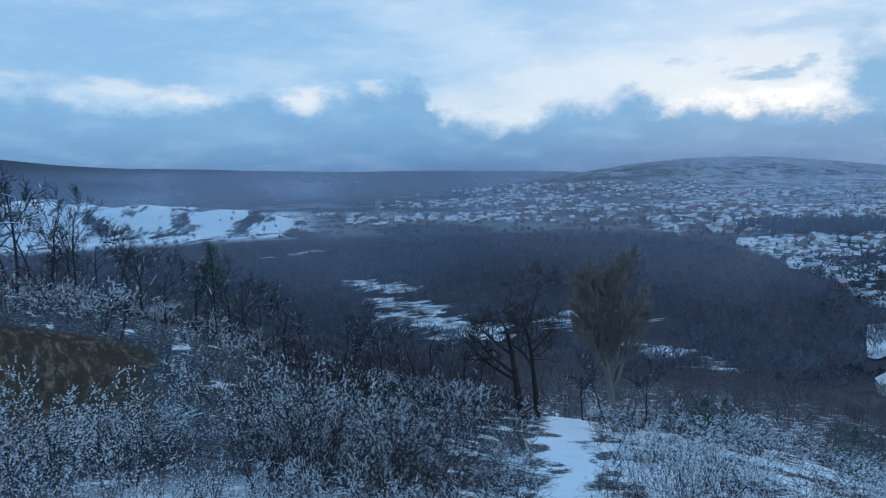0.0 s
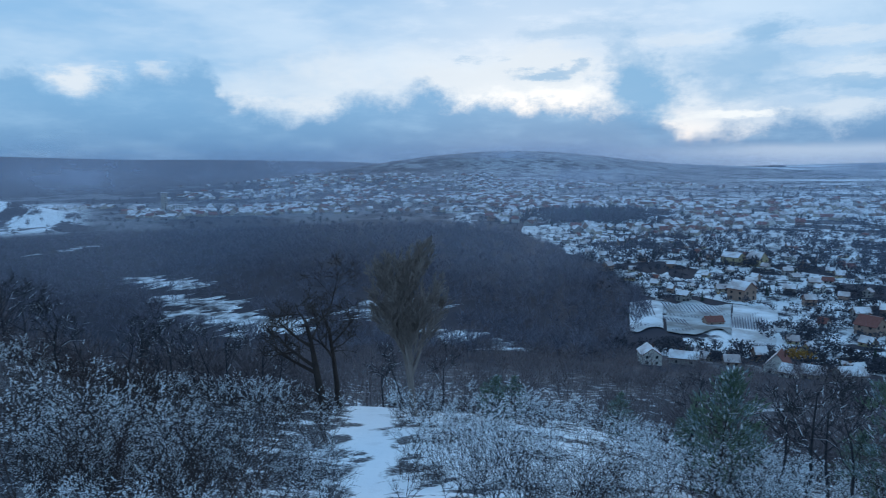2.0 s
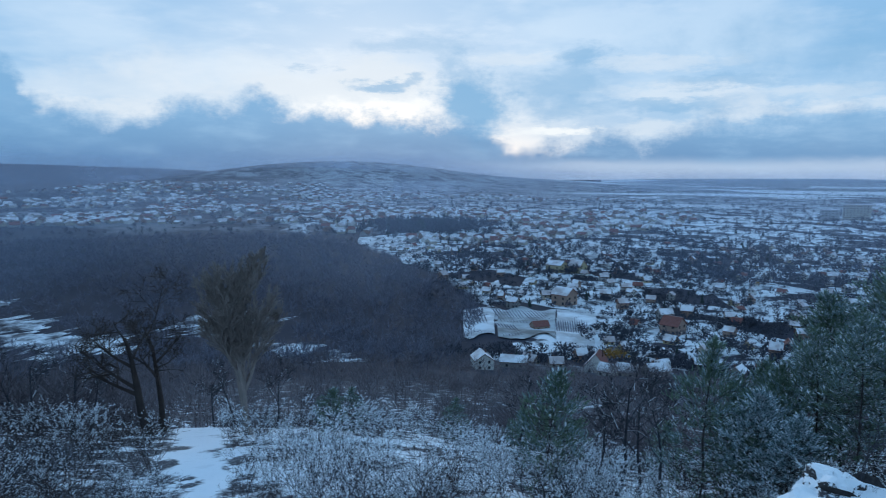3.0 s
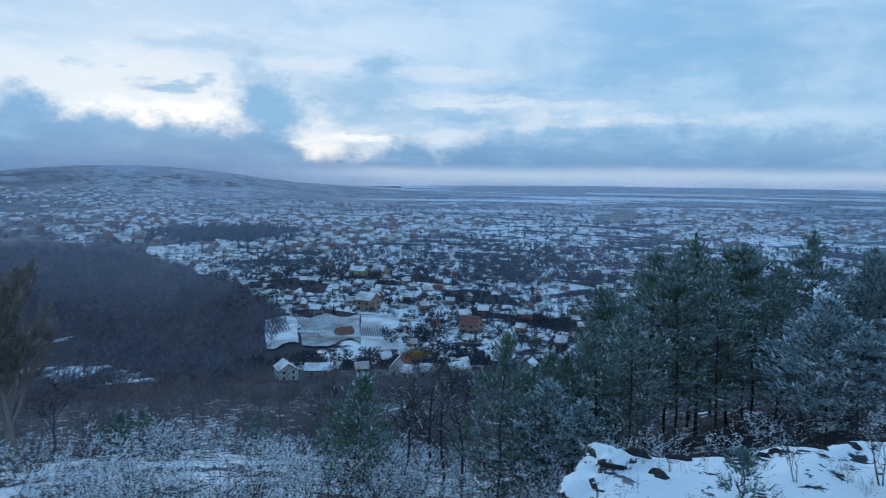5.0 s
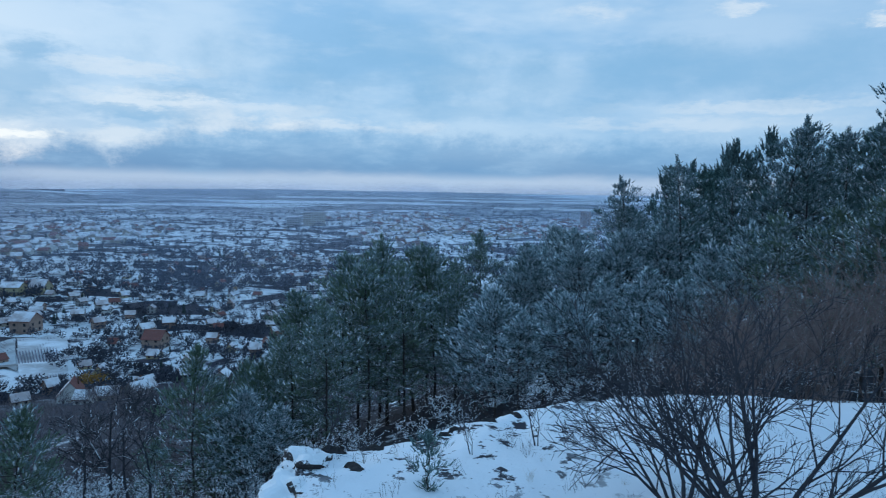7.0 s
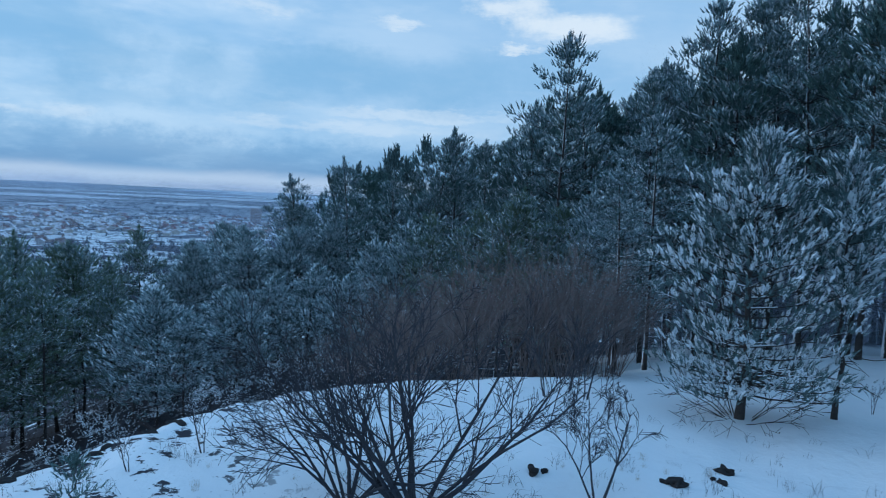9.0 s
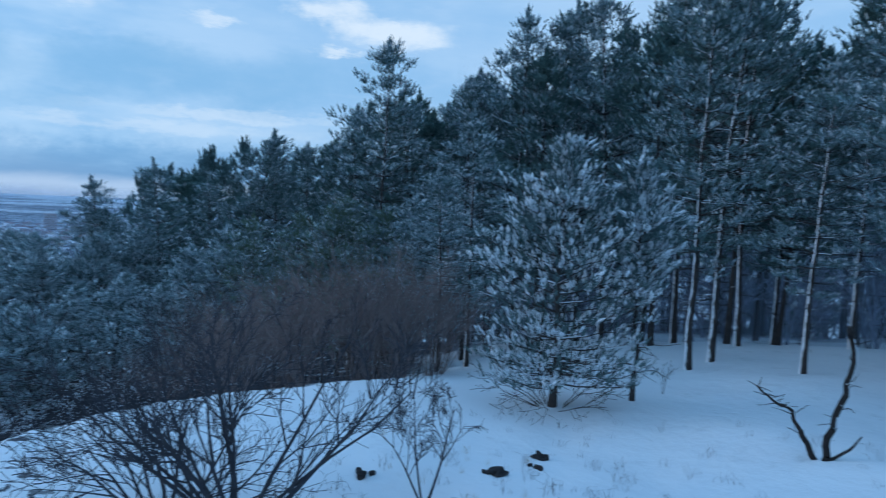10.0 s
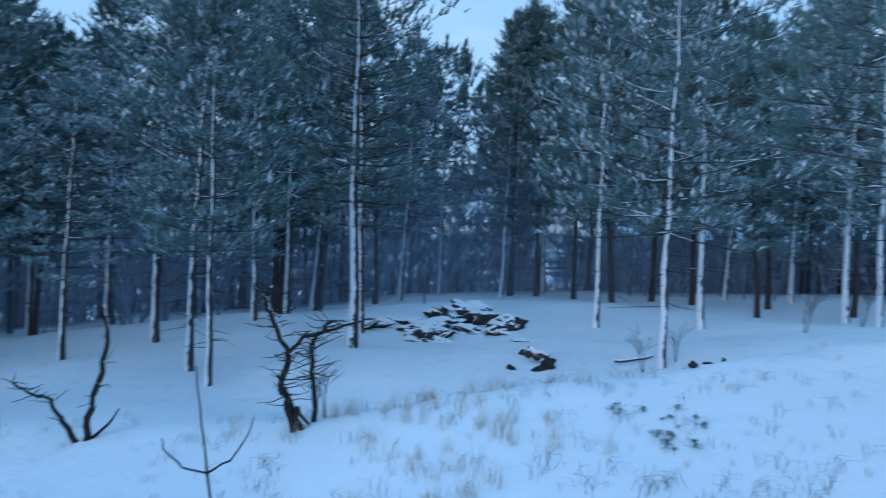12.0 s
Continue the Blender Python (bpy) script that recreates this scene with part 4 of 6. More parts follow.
# the two old trees and the pale poplar beside the path
OAKTWIG = material("brown_oak_twigs", (0.070, 0.054, 0.049), 0.9, (0.056, 0.045, 0.043), 1.0, (0.09, 0.066, 0.058), rand=0.4)
PALE = material("pale_poplar_twigs", (0.27, 0.228, 0.207), 0.85, (0.22, 0.19, 0.175), 2.0, rand=0.3)
OLD = "old bare spreading tree with a thick dark trunk"
bare_tree("bare_tree", OLD, g2, upright(6.5, 48), OAKTWIG, 8.4, 0.36, 4, 5, "trees beside the snowy path", spread=0.90, shrink=0.67, lift=0.09, bend=0.12, fan=0.03, first=0.34, least=0.014, stem=OAK)
bare_tree("bare_tree", OLD, g2, upright(7.6, 49.3), OAKTWIG, 8.0, 0.32, 4, 5, "trees beside the snowy path", spread=0.90, shrink=0.67, lift=0.09, bend=0.12, fan=0.10, first=0.34, least=0.014, stem=OAK)
bare_tree("poplar_tree", "pale bare poplar with upright brown twigs", g2, upright(14.0, 44.5), PALE, 9.4, 0.20, 4, 8, "trees beside the snowy path", spread=0.46, shrink=0.58, lift=0.22, bend=0.08, fan=0.2, stems=3, first=0.3, least=0.015, stem=PALE)
SLOPE = "dark bare tree on the slope"
slope = [bare_tree("bare_tree", SLOPE, g2, upright(a, d), TWIG, h, 0.12, 3, 6, "bare trees on the slope", least=0.012, snow=0.12, first=0.42, spread=0.66, shrink=0.6, lift=0.10, fan=0.25)
         for a, d, h in ((-26.5, 52, 5.2), (-30.5, 54, 6.0), (45.0, 33, 5.5), (-1.2, 50, 4.8))]
for a, d, s in ((-29, 54, 0.9), (-32.5, 52, 1.15), (-34, 56, 1.2), (-24.5, 56, 0.9), (-27.6, 58, 1.1), (43.2, 34, 0.95), (46.8, 35, 1.0), (48.3, 33, 0.9), (-6.5, 52, 0.9), (11.4, 52, 0.8), (13.0, 50, 0.8),
                (16.2, 48, 0.7), (2.4, 55, 0.8), (-3.5, 53, 1.0), (-20, 58, 1.1), (-17.5, 56, 1.0), (-14.5, 55, 1.1), (-22, 60, 1.2), (-11, 54, 0.9), (-9, 56, 1.0), (36.5, 40, 0.9), (1.2, 58, 1.1), (-35, 50, 1.4), (-33.5, 48, 1.3), (-31.5, 50, 1.2), (-29.6, 51, 1.15), (-28.2, 50, 1.0), (-34.6, 53, 1.5), (-32, 57, 1.4), (-25.4, 53, 1.0), (-23.4, 57, 1.1),
                (-18.6, 53, 1.0), (-16, 58, 1.2), (-13, 57, 1.1), (-7.8, 58, 1.1), (-5, 56, 1.1), (-2.2, 57, 1.0)):
    copy_thing(slope[g2.integers(4)], upright(a, d, g2.uniform(0, 360), s))

# the big bush on the ledge, its twiggy russet neighbour behind the crest, saplings
bare_tree("large_bush", "large bare many-stemmed bush in the snow", g2, upright(96.6, 9.6), TWIG, 2.75, 0.042, 3, 5, "", category="bush", stems=12, fan=1.2, spread=0.55, shrink=0.58, lift=0.10, bend=0.15, first=0.2)
bare_tree("large_bush", "bare bush with arching stems in the snow", g2, upright(91.2, 9.7), TWIG, 2.1, 0.032, 3, 5, "", category="bush", stems=8, fan=1.4, spread=0.60, shrink=0.60, lift=0.05, bend=0.15, first=0.2)
SAPLING = "bare sapling bush standing in snow"
bare_tree("sapling_bush", SAPLING, g2, upright(111.1, 10.6), TWIG, 1.75, 0.026, 3, 6, "", category="bush", stems=3, fan=1.1, spread=0.65, shrink=0.58, lift=0.08)
sap = bare_tree("sapling_bush", SAPLING, g2, upright(79.6, 11.9), TWIG, 1.0, 0.015, 2, 5, "", category="bush", stems=2, fan=0.3, spread=0.5)
for a, d, s in ((74.2, 11.3, 0.7), (109.6, 16.5, 1.6), (106.5, 16.3, 1.5), (62.0, 11.3, 0.9), (108.2, 16.9, 1.4), (157.6, 12.1, 0.8), (158.4, 12.3, 0.7), (194.8, 27, 1.5), (198.3, 30, 1.6), (161, 28, 1.5), (166.0, 36, 1.6), (183.6, 20, 1.0),
                (186, 20.6, 0.9), (65.2, 11.0, 0.4), (125.6, 20, 0.8), (129.5, 19.5, 0.7)):
    copy_thing(sap, upright(a, d, g2.uniform(0, 360), s))


def russet_thicket():
    g = np.random.default_rng(3)
    label, group = "russet leafless shrub of the thicket behind the crest", "shrubs of the russet thicket"
    kinds = [bare_tree("thicket_shrub", label, g, upright(a, 21.5), RUSSET, 2.6, 0.013, 2, 5, group, category="bush", spread=0.5, lift=0.10, stems=8, fan=0.55, shrink=0.6, steps=2) for a in (94, 99, 105)]
    for _ in range(40):
        a = 84 + 28 * max(g.uniform(), g.uniform() * 0.9)
        d = np.interp(a, [84, 90, 100, 111], [21, 19.5, 20, 20.5]) + g.uniform(0, 3.5)
        copy_thing(kinds[g.integers(3)], upright(a, d, g.uniform(0, 360), g.uniform(0.75, 1.15) * np.interp(a, [84, 91, 97, 104, 108, 110], [0.5, 0.65, 1.1, 1.3, 1.25, 1.0])))


russet_thicket()


# dead crooked trees and the slim sapling on the snowfield
def knotted(pts, r):
    """A line with small kinks between its points."""
    out = [np.array(pts[0], float)]
    for p, q in zip(pts[:-1], pts[1:]):
        p, q = np.array(p, float), np.array(q, float)
        for u in (0.33, 0.67, 1.0):
            out.append(p + (q - p) * u + (g2.normal(size=3) * min(0.03, r * 0.55) if u < 1 else 0))
    return out


def crooked(label, at, lines):
    t = thing("dead_tree", label, "tree", "", at)
    for i, (pts, r0, r1) in enumerate(lines):
        pts = knotted(pts, r0)
        nn_ = len(pts) - 1
        segs = [(*pts[j], *pts[j + 1], r0 + (r1 - r0) * j / nn_, r0 + (r1 - r0) * (j + 1) / nn_) for j in range(nn_)]
        part("trunk" if i == 0 else "limb", Geo().add(*rods(segs, 7)), BLACK, t, smooth=True)
        if g2.uniform() > (1.0 if r0 > 0.03 else 0.4):
            continue
        run = g2.integers(0, nn_ // 2)
        up = np.array(segs)[run:run + max(1, round(nn_ * 0.55))]
        up[:, [2, 5]] += up[:, 6:7] * 0.3
        up[:, [0, 3]] += up[:, 6:7] * 0.5
        up[:, 6:8] *= 0.62
        part("limb_snow", Geo().add(*rods(up, 5)), SNOW, t, smooth=True)
    return t


def side_twigs(g, pts, count, length):
    """Short crooked twigs along a line."""
    out = []
    for _ in range(count):
        i = g.integers(1, len(pts) - 1)
        p = np.array(pts[i]) + (np.array(pts[i + 1]) - np.array(pts[i])) * g.uniform()
        t, ln = g.uniform(0, 6.28), length * g.uniform(0.4, 1)
        q = p + np.array([math.cos(t), math.sin(t), g.uniform(-0.2, 0.6)]) * ln
        out.append(([tuple(p), tuple((p + q) / 2 + g.normal(size=3) * 0.03), tuple(q)], 0.010, 0.004))
    return out


v_a = [(0.1, 0, 0), (0.12, 0, 0.5), (0.28, 0, 1.1), (0.38, 0, 1.6), (0.36, 0, 2.2), (0.30, 0.05, 2.4)]
v_b = [(0, 0, 0), (-0.25, 0, 0.45), (-0.42, 0.05, 0.85), (-0.75, 0, 1.0), (-1.0, 0, 1.2)]
crooked("dead forked tree with snow along its limbs", pose(*spot(140.4, 13.9, 0.1), 0, 0, -140), [(v_a, 0.062, 0.032), (v_b, 0.055, 0.018), ([(0.15, 0, 0.1), (0.45, 0, 0.35), (0.62, 0, 0.62)], 0.035, 0.012)] + side_twigs(g2, v_b, 16, 0.5) + side_twigs(g2, v_a, 10, 0.35))
k_a = [(0, 0, 0), (-0.12, 0, 0.5), (-0.22, 0, 0.9), (-0.12, 0.05, 1.3), (-0.30, 0, 1.75), (-0.42, 0, 2.0), (-0.5, 0, 2.25), (-0.42, 0, 2.4)]
k_b = [(-0.14, 0, 1.35), (0.1, 0, 1.62), (0.4, 0, 1.7), (0.75, 0, 1.8), (1.0, 0.1, 1.85)]
crooked("dead gnarled tree with black bark and broken twigs", pose(*spot(155.9, 11.9, 0.1), 0, 0, -156), [(k_a, 0.062, 0.030), (k_b, 0.034, 0.012), ([(0.1, 0, 0), (0.05, 0, 0.5), (0.25, 0, 0.2)], 0.05, 0.02)] + [([(0.12, 0.05, 0), (0.0, 0.06, 0.4), (-0.14, 0.05, 0.75), (-0.28, 0.0, 1.0)], 0.05, 0.02)] + side_twigs(g2, k_a, 64, 0.5) + side_twigs(g2, k_b, 24, 0.35))
k_c = [(0, 0, 0), (0, 0, 0.7), (-0.05, 0, 1.2), (0.02, 0, 1.5), (0.25, 0, 1.75)]
crooked("small dead tree with a bent tip", pose(*spot(157.4, 12.2, 0.1), 0, 0, -157), [(k_c, 0.05, 0.02)] + side_twigs(g2, k_c, 40, 0.5) + side_twigs(g2, k_c[:4], 16, 0.7))
s_a = [(0.1, 0, 0), (0.05, 0, 1.0), (0, 0, 1.75), (-0.06, 0, 2.2), (-0.12, 0, 2.75)]
crooked("slim bare sapling with two upturned side shoots", pose(*spot(149.5, 7.3, 0.1), 0, 0, -149.5), [(s_a, 0.019, 0.006), ([(0, 0, 1.75), (-0.22, 0, 1.82), (-0.38, 0, 2.0), (-0.40, 0, 2.1)], 0.011, 0.005), ([(0, 0, 1.75), (0.2, 0, 1.85), (0.36, 0, 2.1), (0.4, 0, 2.25)], 0.011, 0.005), ([(0.04, 0, 0.95), (-0.2, 0.05, 1.05), (-0.38, 0.1, 1.22)], 0.01, 0.004), ([(0.05, 0, 0.6), (-0.2, 0.0, 0.75), (-0.42, 0, 0.85), (-0.5, 0, 1.0)], 0.01, 0.004), ([(0.05, 0, 0.7), (0.2, 0.1, 0.9), (0.26, 0.1, 1.15)], 0.009, 0.004), ([(0.06, 0, 1.25), (0.12, 0.15, 1.35), (0.16, 0.2, 1.5)], 0.008, 0.004)])


# ---- snow-loaded brush on the slopes, past counting ----
def flakes(p, way, size):
    """Small lumps of snow: three-sided cones along the twigs."""
    a = np.cross(way, [[0.3, 0.2, 1.0]])
    a /= np.linalg.norm(a, axis=1, keepdims=True) + 1e-9
    b = np.cross(way, a)
    ring = [p - way * size + (a * math.cos(t) + b * math.sin(t)) * size * 0.75 for t in (0.5, 2.6, 4.7)]
    v = np.stack(ring + [p + way * size], 1).reshape(-1, 3)
    i = (np.arange(len(p)) * 4)[:, None]
    return v, np.concatenate([i + [[0, 1, 3]], i + [[1, 2, 3]], i + [[2, 0, 3]]])


def snowy_shrub(g, height, stems, kids, dust, flake, low=0.25, wood=0):
    """A twiggy shrub, dark below, its upper and outer twigs dusted with short pieces of snow."""
    r = bare(g, height, 0.014, 2, kids, spread=0.62, lift=0.10, stems=stems, fan=0.75, shrink=0.52, steps=2, bend=0.20, first=0.25)
    fine_t, thick_t = r[r[:, 8] == 0], r[r[:, 8] > 0]
    outer = np.clip((fine_t[:, 5] / height - low) * 1.6, 0.05, 1) * dust
    coated = g.uniform(size=len(fine_t)) < outer * 0.75
    geo = Geo().add(*rods(thick_t[:, :8], 3), wood).add(*blades(fine_t), wood)
    if coated.any():
        tips = fine_t[coated]
        tips = np.concatenate([tips, tips, tips, tips])
        way = tips[:, 3:6] - tips[:, :3]
        way /= np.linalg.norm(way, axis=1, keepdims=True)
        p = tips[:, :3] + (tips[:, 3:6] - tips[:, :3]) * g.uniform(0.1, 1.0, (len(tips), 1))
        geo.add(*flakes(p + [[0, 0, 0.01]], way, flake * g.uniform(0.45, 1.35, (len(tips), 1))), 1)
    return geo.arrays()


def brush():
    g = np.random.default_rng(17)
    near = [snowy_shrub(g, 1.75, 4, 6, dust, 0.0178, low=0.02) for dust in (1.9, 1.5, 0.9, 0.5)] + [snowy_shrub(g, 1.9, 4, 5, dust, 0.015, wood=2) for dust in (0.3, 0.12, 0.04)]
    far = [snowy_shrub(g, 1.8, 3, 4, dust, 0.034, low=0.05) for dust in (1.6, 1.3, 0.8, 0.4)] + [snowy_shrub(g, 2.0, 3, 4, 0.12, 0.028, wood=2) for _ in range(3)]
    out = Geo()

    def put(a, d, s, k):
        merged(out, (near if d < 27 else far)[k], *spot(a, d, 0.05), s, g.uniform(0, 6.28))

    # clumps of shrubs of one height, with dark gaps between
    made = 0
    while made < 370:
        a0, d0 = g.uniform(-40, 57), 14 + 46 * g.uniform() ** 0.75
        if made >= 210:
            a0, d0 = (g.uniform(11, 57), g.uniform(25, 62)) if made < 290 else (g.uniform(-16, 8), g.uniform(17, 50))
        one, s0, dark = g.integers(0, 4), g.uniform(0.5, 1.35) * (1.2 if a0 < -8 else 1.0), g.uniform() < (0.72 if -21 < a0 < 8 else 0.30 if a0 < 0 else 0.30) * (0.6 if d0 < 25 else 1.0)
        for _ in range(g.integers(3, 8)):
            d = d0 + g.normal() * 1.1
            a = a0 + math.degrees(g.normal() * 1.1 / d0)
            if abs(a - 9.6) < np.interp(d, [12, 26, 40, 52], [2.2, 2.4, 2.2, 1.9]) or (10 < a < 13.5 and 27 < d < 36) or d < 13.5:
                continue
            if -42 < a < -21 and 26 < d < 43.5 or a > 52 and d < 21:
                continue
            put(a, d, s0 * g.uniform(0.8, 1.2), g.integers(4, 7) if dark else one if g.uniform() < 0.7 else g.integers(0, 4))
        made += 1
    for _ in range(260):
        a = g.uniform(-38, -14)
        put(a, g.uniform(43.6, 56), g.uniform(0.45, 1.15), g.integers(0, 7))
    for _ in range(60):
        put(g.uniform(-38, 6.5), g.uniform(11.2, 14.5), g.uniform(0.5, 0.9), g.integers(0, 5))
    for _ in range(40):
        put(g.uniform(-36, -20), g.uniform(23, 27), g.uniform(0.9, 1.3), g.integers(0, 4))
    for _ in range(260):
        a = g.uniform(50, 100)
        put(a, g.uniform(22, 48), g.uniform(0.7, 1.2), g.integers(0, 7))
    tagged(part("brush", out, [TWIG, SNOW, BROWNTWIG]), "tangled leafless brush loaded with fresh snow", "brush", kind="stuff")


brush()


def undergrowth():
    """Saplings and dead twigs between the stems, deep in the forest, coloured pale for haze."""
    g = np.random.default_rng(19)
    kinds = [Geo().add(*rods(bare(g, 5.5, 0.05, 2, 5, spread=0.55, lift=0.14, stems=2, fan=0.3, shrink=0.5, steps=2, first=0.1)[:, :8] * ([1] * 6 + [1.6] * 2), 3)).arrays() for _ in range(5)]
    out = Geo()
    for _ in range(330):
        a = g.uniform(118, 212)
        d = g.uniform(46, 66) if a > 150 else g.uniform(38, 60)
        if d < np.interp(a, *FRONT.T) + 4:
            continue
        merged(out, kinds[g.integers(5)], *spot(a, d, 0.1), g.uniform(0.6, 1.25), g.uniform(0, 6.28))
    tagged(part("undergrowth", out, [UNDER]), "leafless undergrowth between the pine trunks, haze in its pale colour", "undergrowth", kind="stuff")


undergrowth()


# ---- woods of the slope and the valley, past counting ----
def woods():
    g = np.random.default_rng(29)
    near = [fuzzy(g, 5.6, 2.0, 120, 0.045, 1.5) for _ in range(6)]
    far = [fuzzy(g, 6.0, 2.4, 46, 0.10, 2.0) for _ in range(5)]
    out, out2 = Geo(), Geo()
    made = 0
    while made < 900:
        a, d = g.uniform(-36, 58), math.sqrt(g.uniform(62 ** 2, 215 ** 2))
        x, y = polar(a, d)
        if a > 31.5 and d > 197 or off_track(x, y) < 3 or (a < -20 and d < 66):
            continue
        merged(out, near[g.integers(5)], *spot(a, d, 0.2), g.uniform(0.7, 1.2), g.uniform(0, 6.28))
        made += 1
    for _ in range(190):
        a, d = g.uniform(-24, 6), g.uniform(57, 105)
        merged(out, near[g.integers(5)], *spot(a, d, 0.2), g.uniform(0.7, 1.1), g.uniform(0, 6.28))
    for _ in range(260):
        a, d = g.uniform(30, 62), g.uniform(52, 150)
        merged(out, near[g.integers(5)], *spot(a, d, 0.2), g.uniform(0.6, 1.0), g.uniform(0, 6.28))
    tagged(part("slope_wood", out, [SLOPEWOOD]), "dark leafless wood on the lower slope", "wood", kind="stuff")
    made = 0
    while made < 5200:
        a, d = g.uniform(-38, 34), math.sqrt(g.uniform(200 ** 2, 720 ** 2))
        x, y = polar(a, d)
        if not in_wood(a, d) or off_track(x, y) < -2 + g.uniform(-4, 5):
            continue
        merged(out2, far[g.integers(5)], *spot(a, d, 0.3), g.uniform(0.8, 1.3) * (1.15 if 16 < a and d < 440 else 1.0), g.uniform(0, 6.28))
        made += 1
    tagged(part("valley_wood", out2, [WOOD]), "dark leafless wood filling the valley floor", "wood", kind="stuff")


woods()


def track():
    """Open snowy strips in the valley wood, lying on the ground."""
    out, m, g = Geo(), 160, np.random.default_rng(8)
    for a0, d0, w0, a1, d1, w1 in TRACK:
        u = np.linspace(-0.08, 1.08, m)
        x, y = polar(a0 + (a1 - a0) * u, d0 + (d1 - d0) * u)
        w = (w0 + (w1 - w0) * u) * np.clip(np.sin(np.linspace(0.12, 3.02, m)) * 1.6, 0, 1) * (1 + 0.35 * np.sin(u * 17 + a0) + 0.25 * np.sin(u * 41 + d0))
        tx, ty = np.gradient(x), np.gradient(y)
        ln = np.hypot(tx, ty)
        rows = []
        for s in np.linspace(-1, 1, 7):
            e = w * s * (1 + 0.5 * np.sin(u * 63 + 2 * s + a0) * np.sin(u * 29 - s) + g.normal(size=m) * 0.25)
            p, q = x - ty / ln * e, y + tx / ln * e
            rows.append(np.stack([p, q, ground(p, q) + 0.35 - 0.5 * abs(s) ** 3], 1))
        i = (np.arange(6)[:, None] * m + np.arange(m - 1)[None]).ravel()
        out.add(np.concatenate(rows), np.concatenate([np.stack([i, i + 1, i + m + 1], 1), np.stack([i, i + m + 1, i + m], 1)]))
    tagged(part("snow_track", out, THIN), "open snow-covered strips in the dark wood", "track", kind="structure")


FIELD = material("valley_snow", (0.74, 0.76, 0.80), 0.9, (0.40, 0.39, 0.40), 0.06, (0.66, 0.68, 0.72), 0.3, 1.0)
THIN = material("patchy_valley_snow", (0.74, 0.76, 0.80), 0.9, (0.05, 0.047, 0.055), 0.10, (0.10, 0.10, 0.12), 0.3, 1.0)
track()


# ---- rocks, logs, grass and small plants on the snow ----
def stone(name, label, g, at, size, category="rock", group="", rough=0.35):
    bm = bmesh.new()
    bmesh.ops.create_icosphere(bm, subdivisions=4, radius=1.0)
    off = Vector(g.uniform(0, 50, 3))
    for v in bm.verts:
        c = v.co.copy()
        k = 1 + rough * noise.noise(c * 1.2 + off) + 0.22 * noise.noise(c * 3.1 + off) + 0.12 * abs(noise.noise(c * 7.0 + off))
        v.co = Vector((c.x * size[0], c.y * size[1], c.z * size[2])) * k
    me = bpy.data.meshes.new(name)
    bm.to_mesh(me)
    bm.free()
    me.materials.append(ROCK if max(size) > 0.35 else BAREROCK)
    ob = tagged(new(name, me), label, category, group)
    ob.matrix_basis = at
    return ob


DARKROCK = "dark stone poking out of the snow"
for a, d, s in ((105.9, 11.5, 0.13), (106.8, 11.6, 0.07), (117.0, 12.2, 0.16), (116.0, 12.2, 0.06), (120.3, 13.4, 0.17), (120.2, 12.7, 0.08), (119.5, 12.8, 0.05), (187.2, 13.2, 0.10), (188.4, 13.9, 0.10), (189.4, 13.6, 0.05),
                (173.3, 19.7, 0.14), (171.1, 17.5, 0.12), (171.9, 17.4, 0.08), (176.1, 19.8, 0.34), (174.2, 21.5, 0.2)):
    stone("stone", DARKROCK, g2, upright(a, d, g2.uniform(0, 360), 1, -0.02), (s * 0.95, s * 0.65, s * 0.55), group="stones in the snow", rough=0.9)
OUTCROP = "dark broken rock showing through the snow"
for a, d, s, low in ((163.0, 28.6, 0.42, 0.3), (164.2, 28.9, 0.5, 0.3), (165.2, 28.2, 0.45, 0.4), (165.9, 26.9, 0.5, 0.6), (166.6, 26.0, 0.42, 0.6), (166.2, 25.4, 0.4, 0.6), (167.5, 25.8, 0.3, 0.4), (167.9, 28.6, 0.42, 0.4),
                     (168.6, 29.4, 0.5, 0.5), (169.4, 29.6, 0.7, 0.6), (170.4, 29.6, 0.6, 0.5), (171.2, 29.2, 0.55, 0.5), (171.9, 28.5, 0.5, 0.6), (172.6, 27.6, 0.45, 0.6), (169.8, 27.0, 0.4, 0.4), (171.0, 26.6, 0.35, 0.4),
                     (161.9, 27.8, 0.35, 0.3), (160.9, 27.0, 0.35, 0.3), (172.4, 26.4, 0.3, 0.3), (174.4, 24.6, 0.22, 0.3)):
    stone("rock_outcrop", OUTCROP, g2, upright(a, d, 180 - a + g2.uniform(-30, 30), 1, s * 0.1) @ Matrix.Rotation(g2.normal() * 0.3, 4, "Y"), (s * 1.75, s * 0.9, s * low * 1.5), group="outcrop among the pines", rough=0.8)
LEDGE = "broken dark rock of the ledge under snow"
for a, d, s in ((58.7, 10.9, 0.42), (59.6, 10.3, 0.36), (60.6, 10.9, 0.32), (58.9, 11.5, 0.40), (60.0, 11.6, 0.34), (66.0, 12.2, 0.2), (67.2, 12.5, 0.17), (62.4, 11.6, 0.2), (75.5, 13.4, 0.15), (71.5, 12.8, 0.16), (64.3, 10.6, 0.16), (79.8, 14.2, 0.14),
                (72.8, 13.0, 0.13), (60.2, 11.4, 0.25), (69.0, 12.6, 0.18), (77.6, 13.8, 0.16)):
    stone("ledge_rock", LEDGE, g2, upright(a, d, g2.uniform(0, 360), 1, 0.22 if s > 0.35 else 0.12), (s * 1.3, s, s * 0.8), group="rocks of the ledge", rough=0.6)


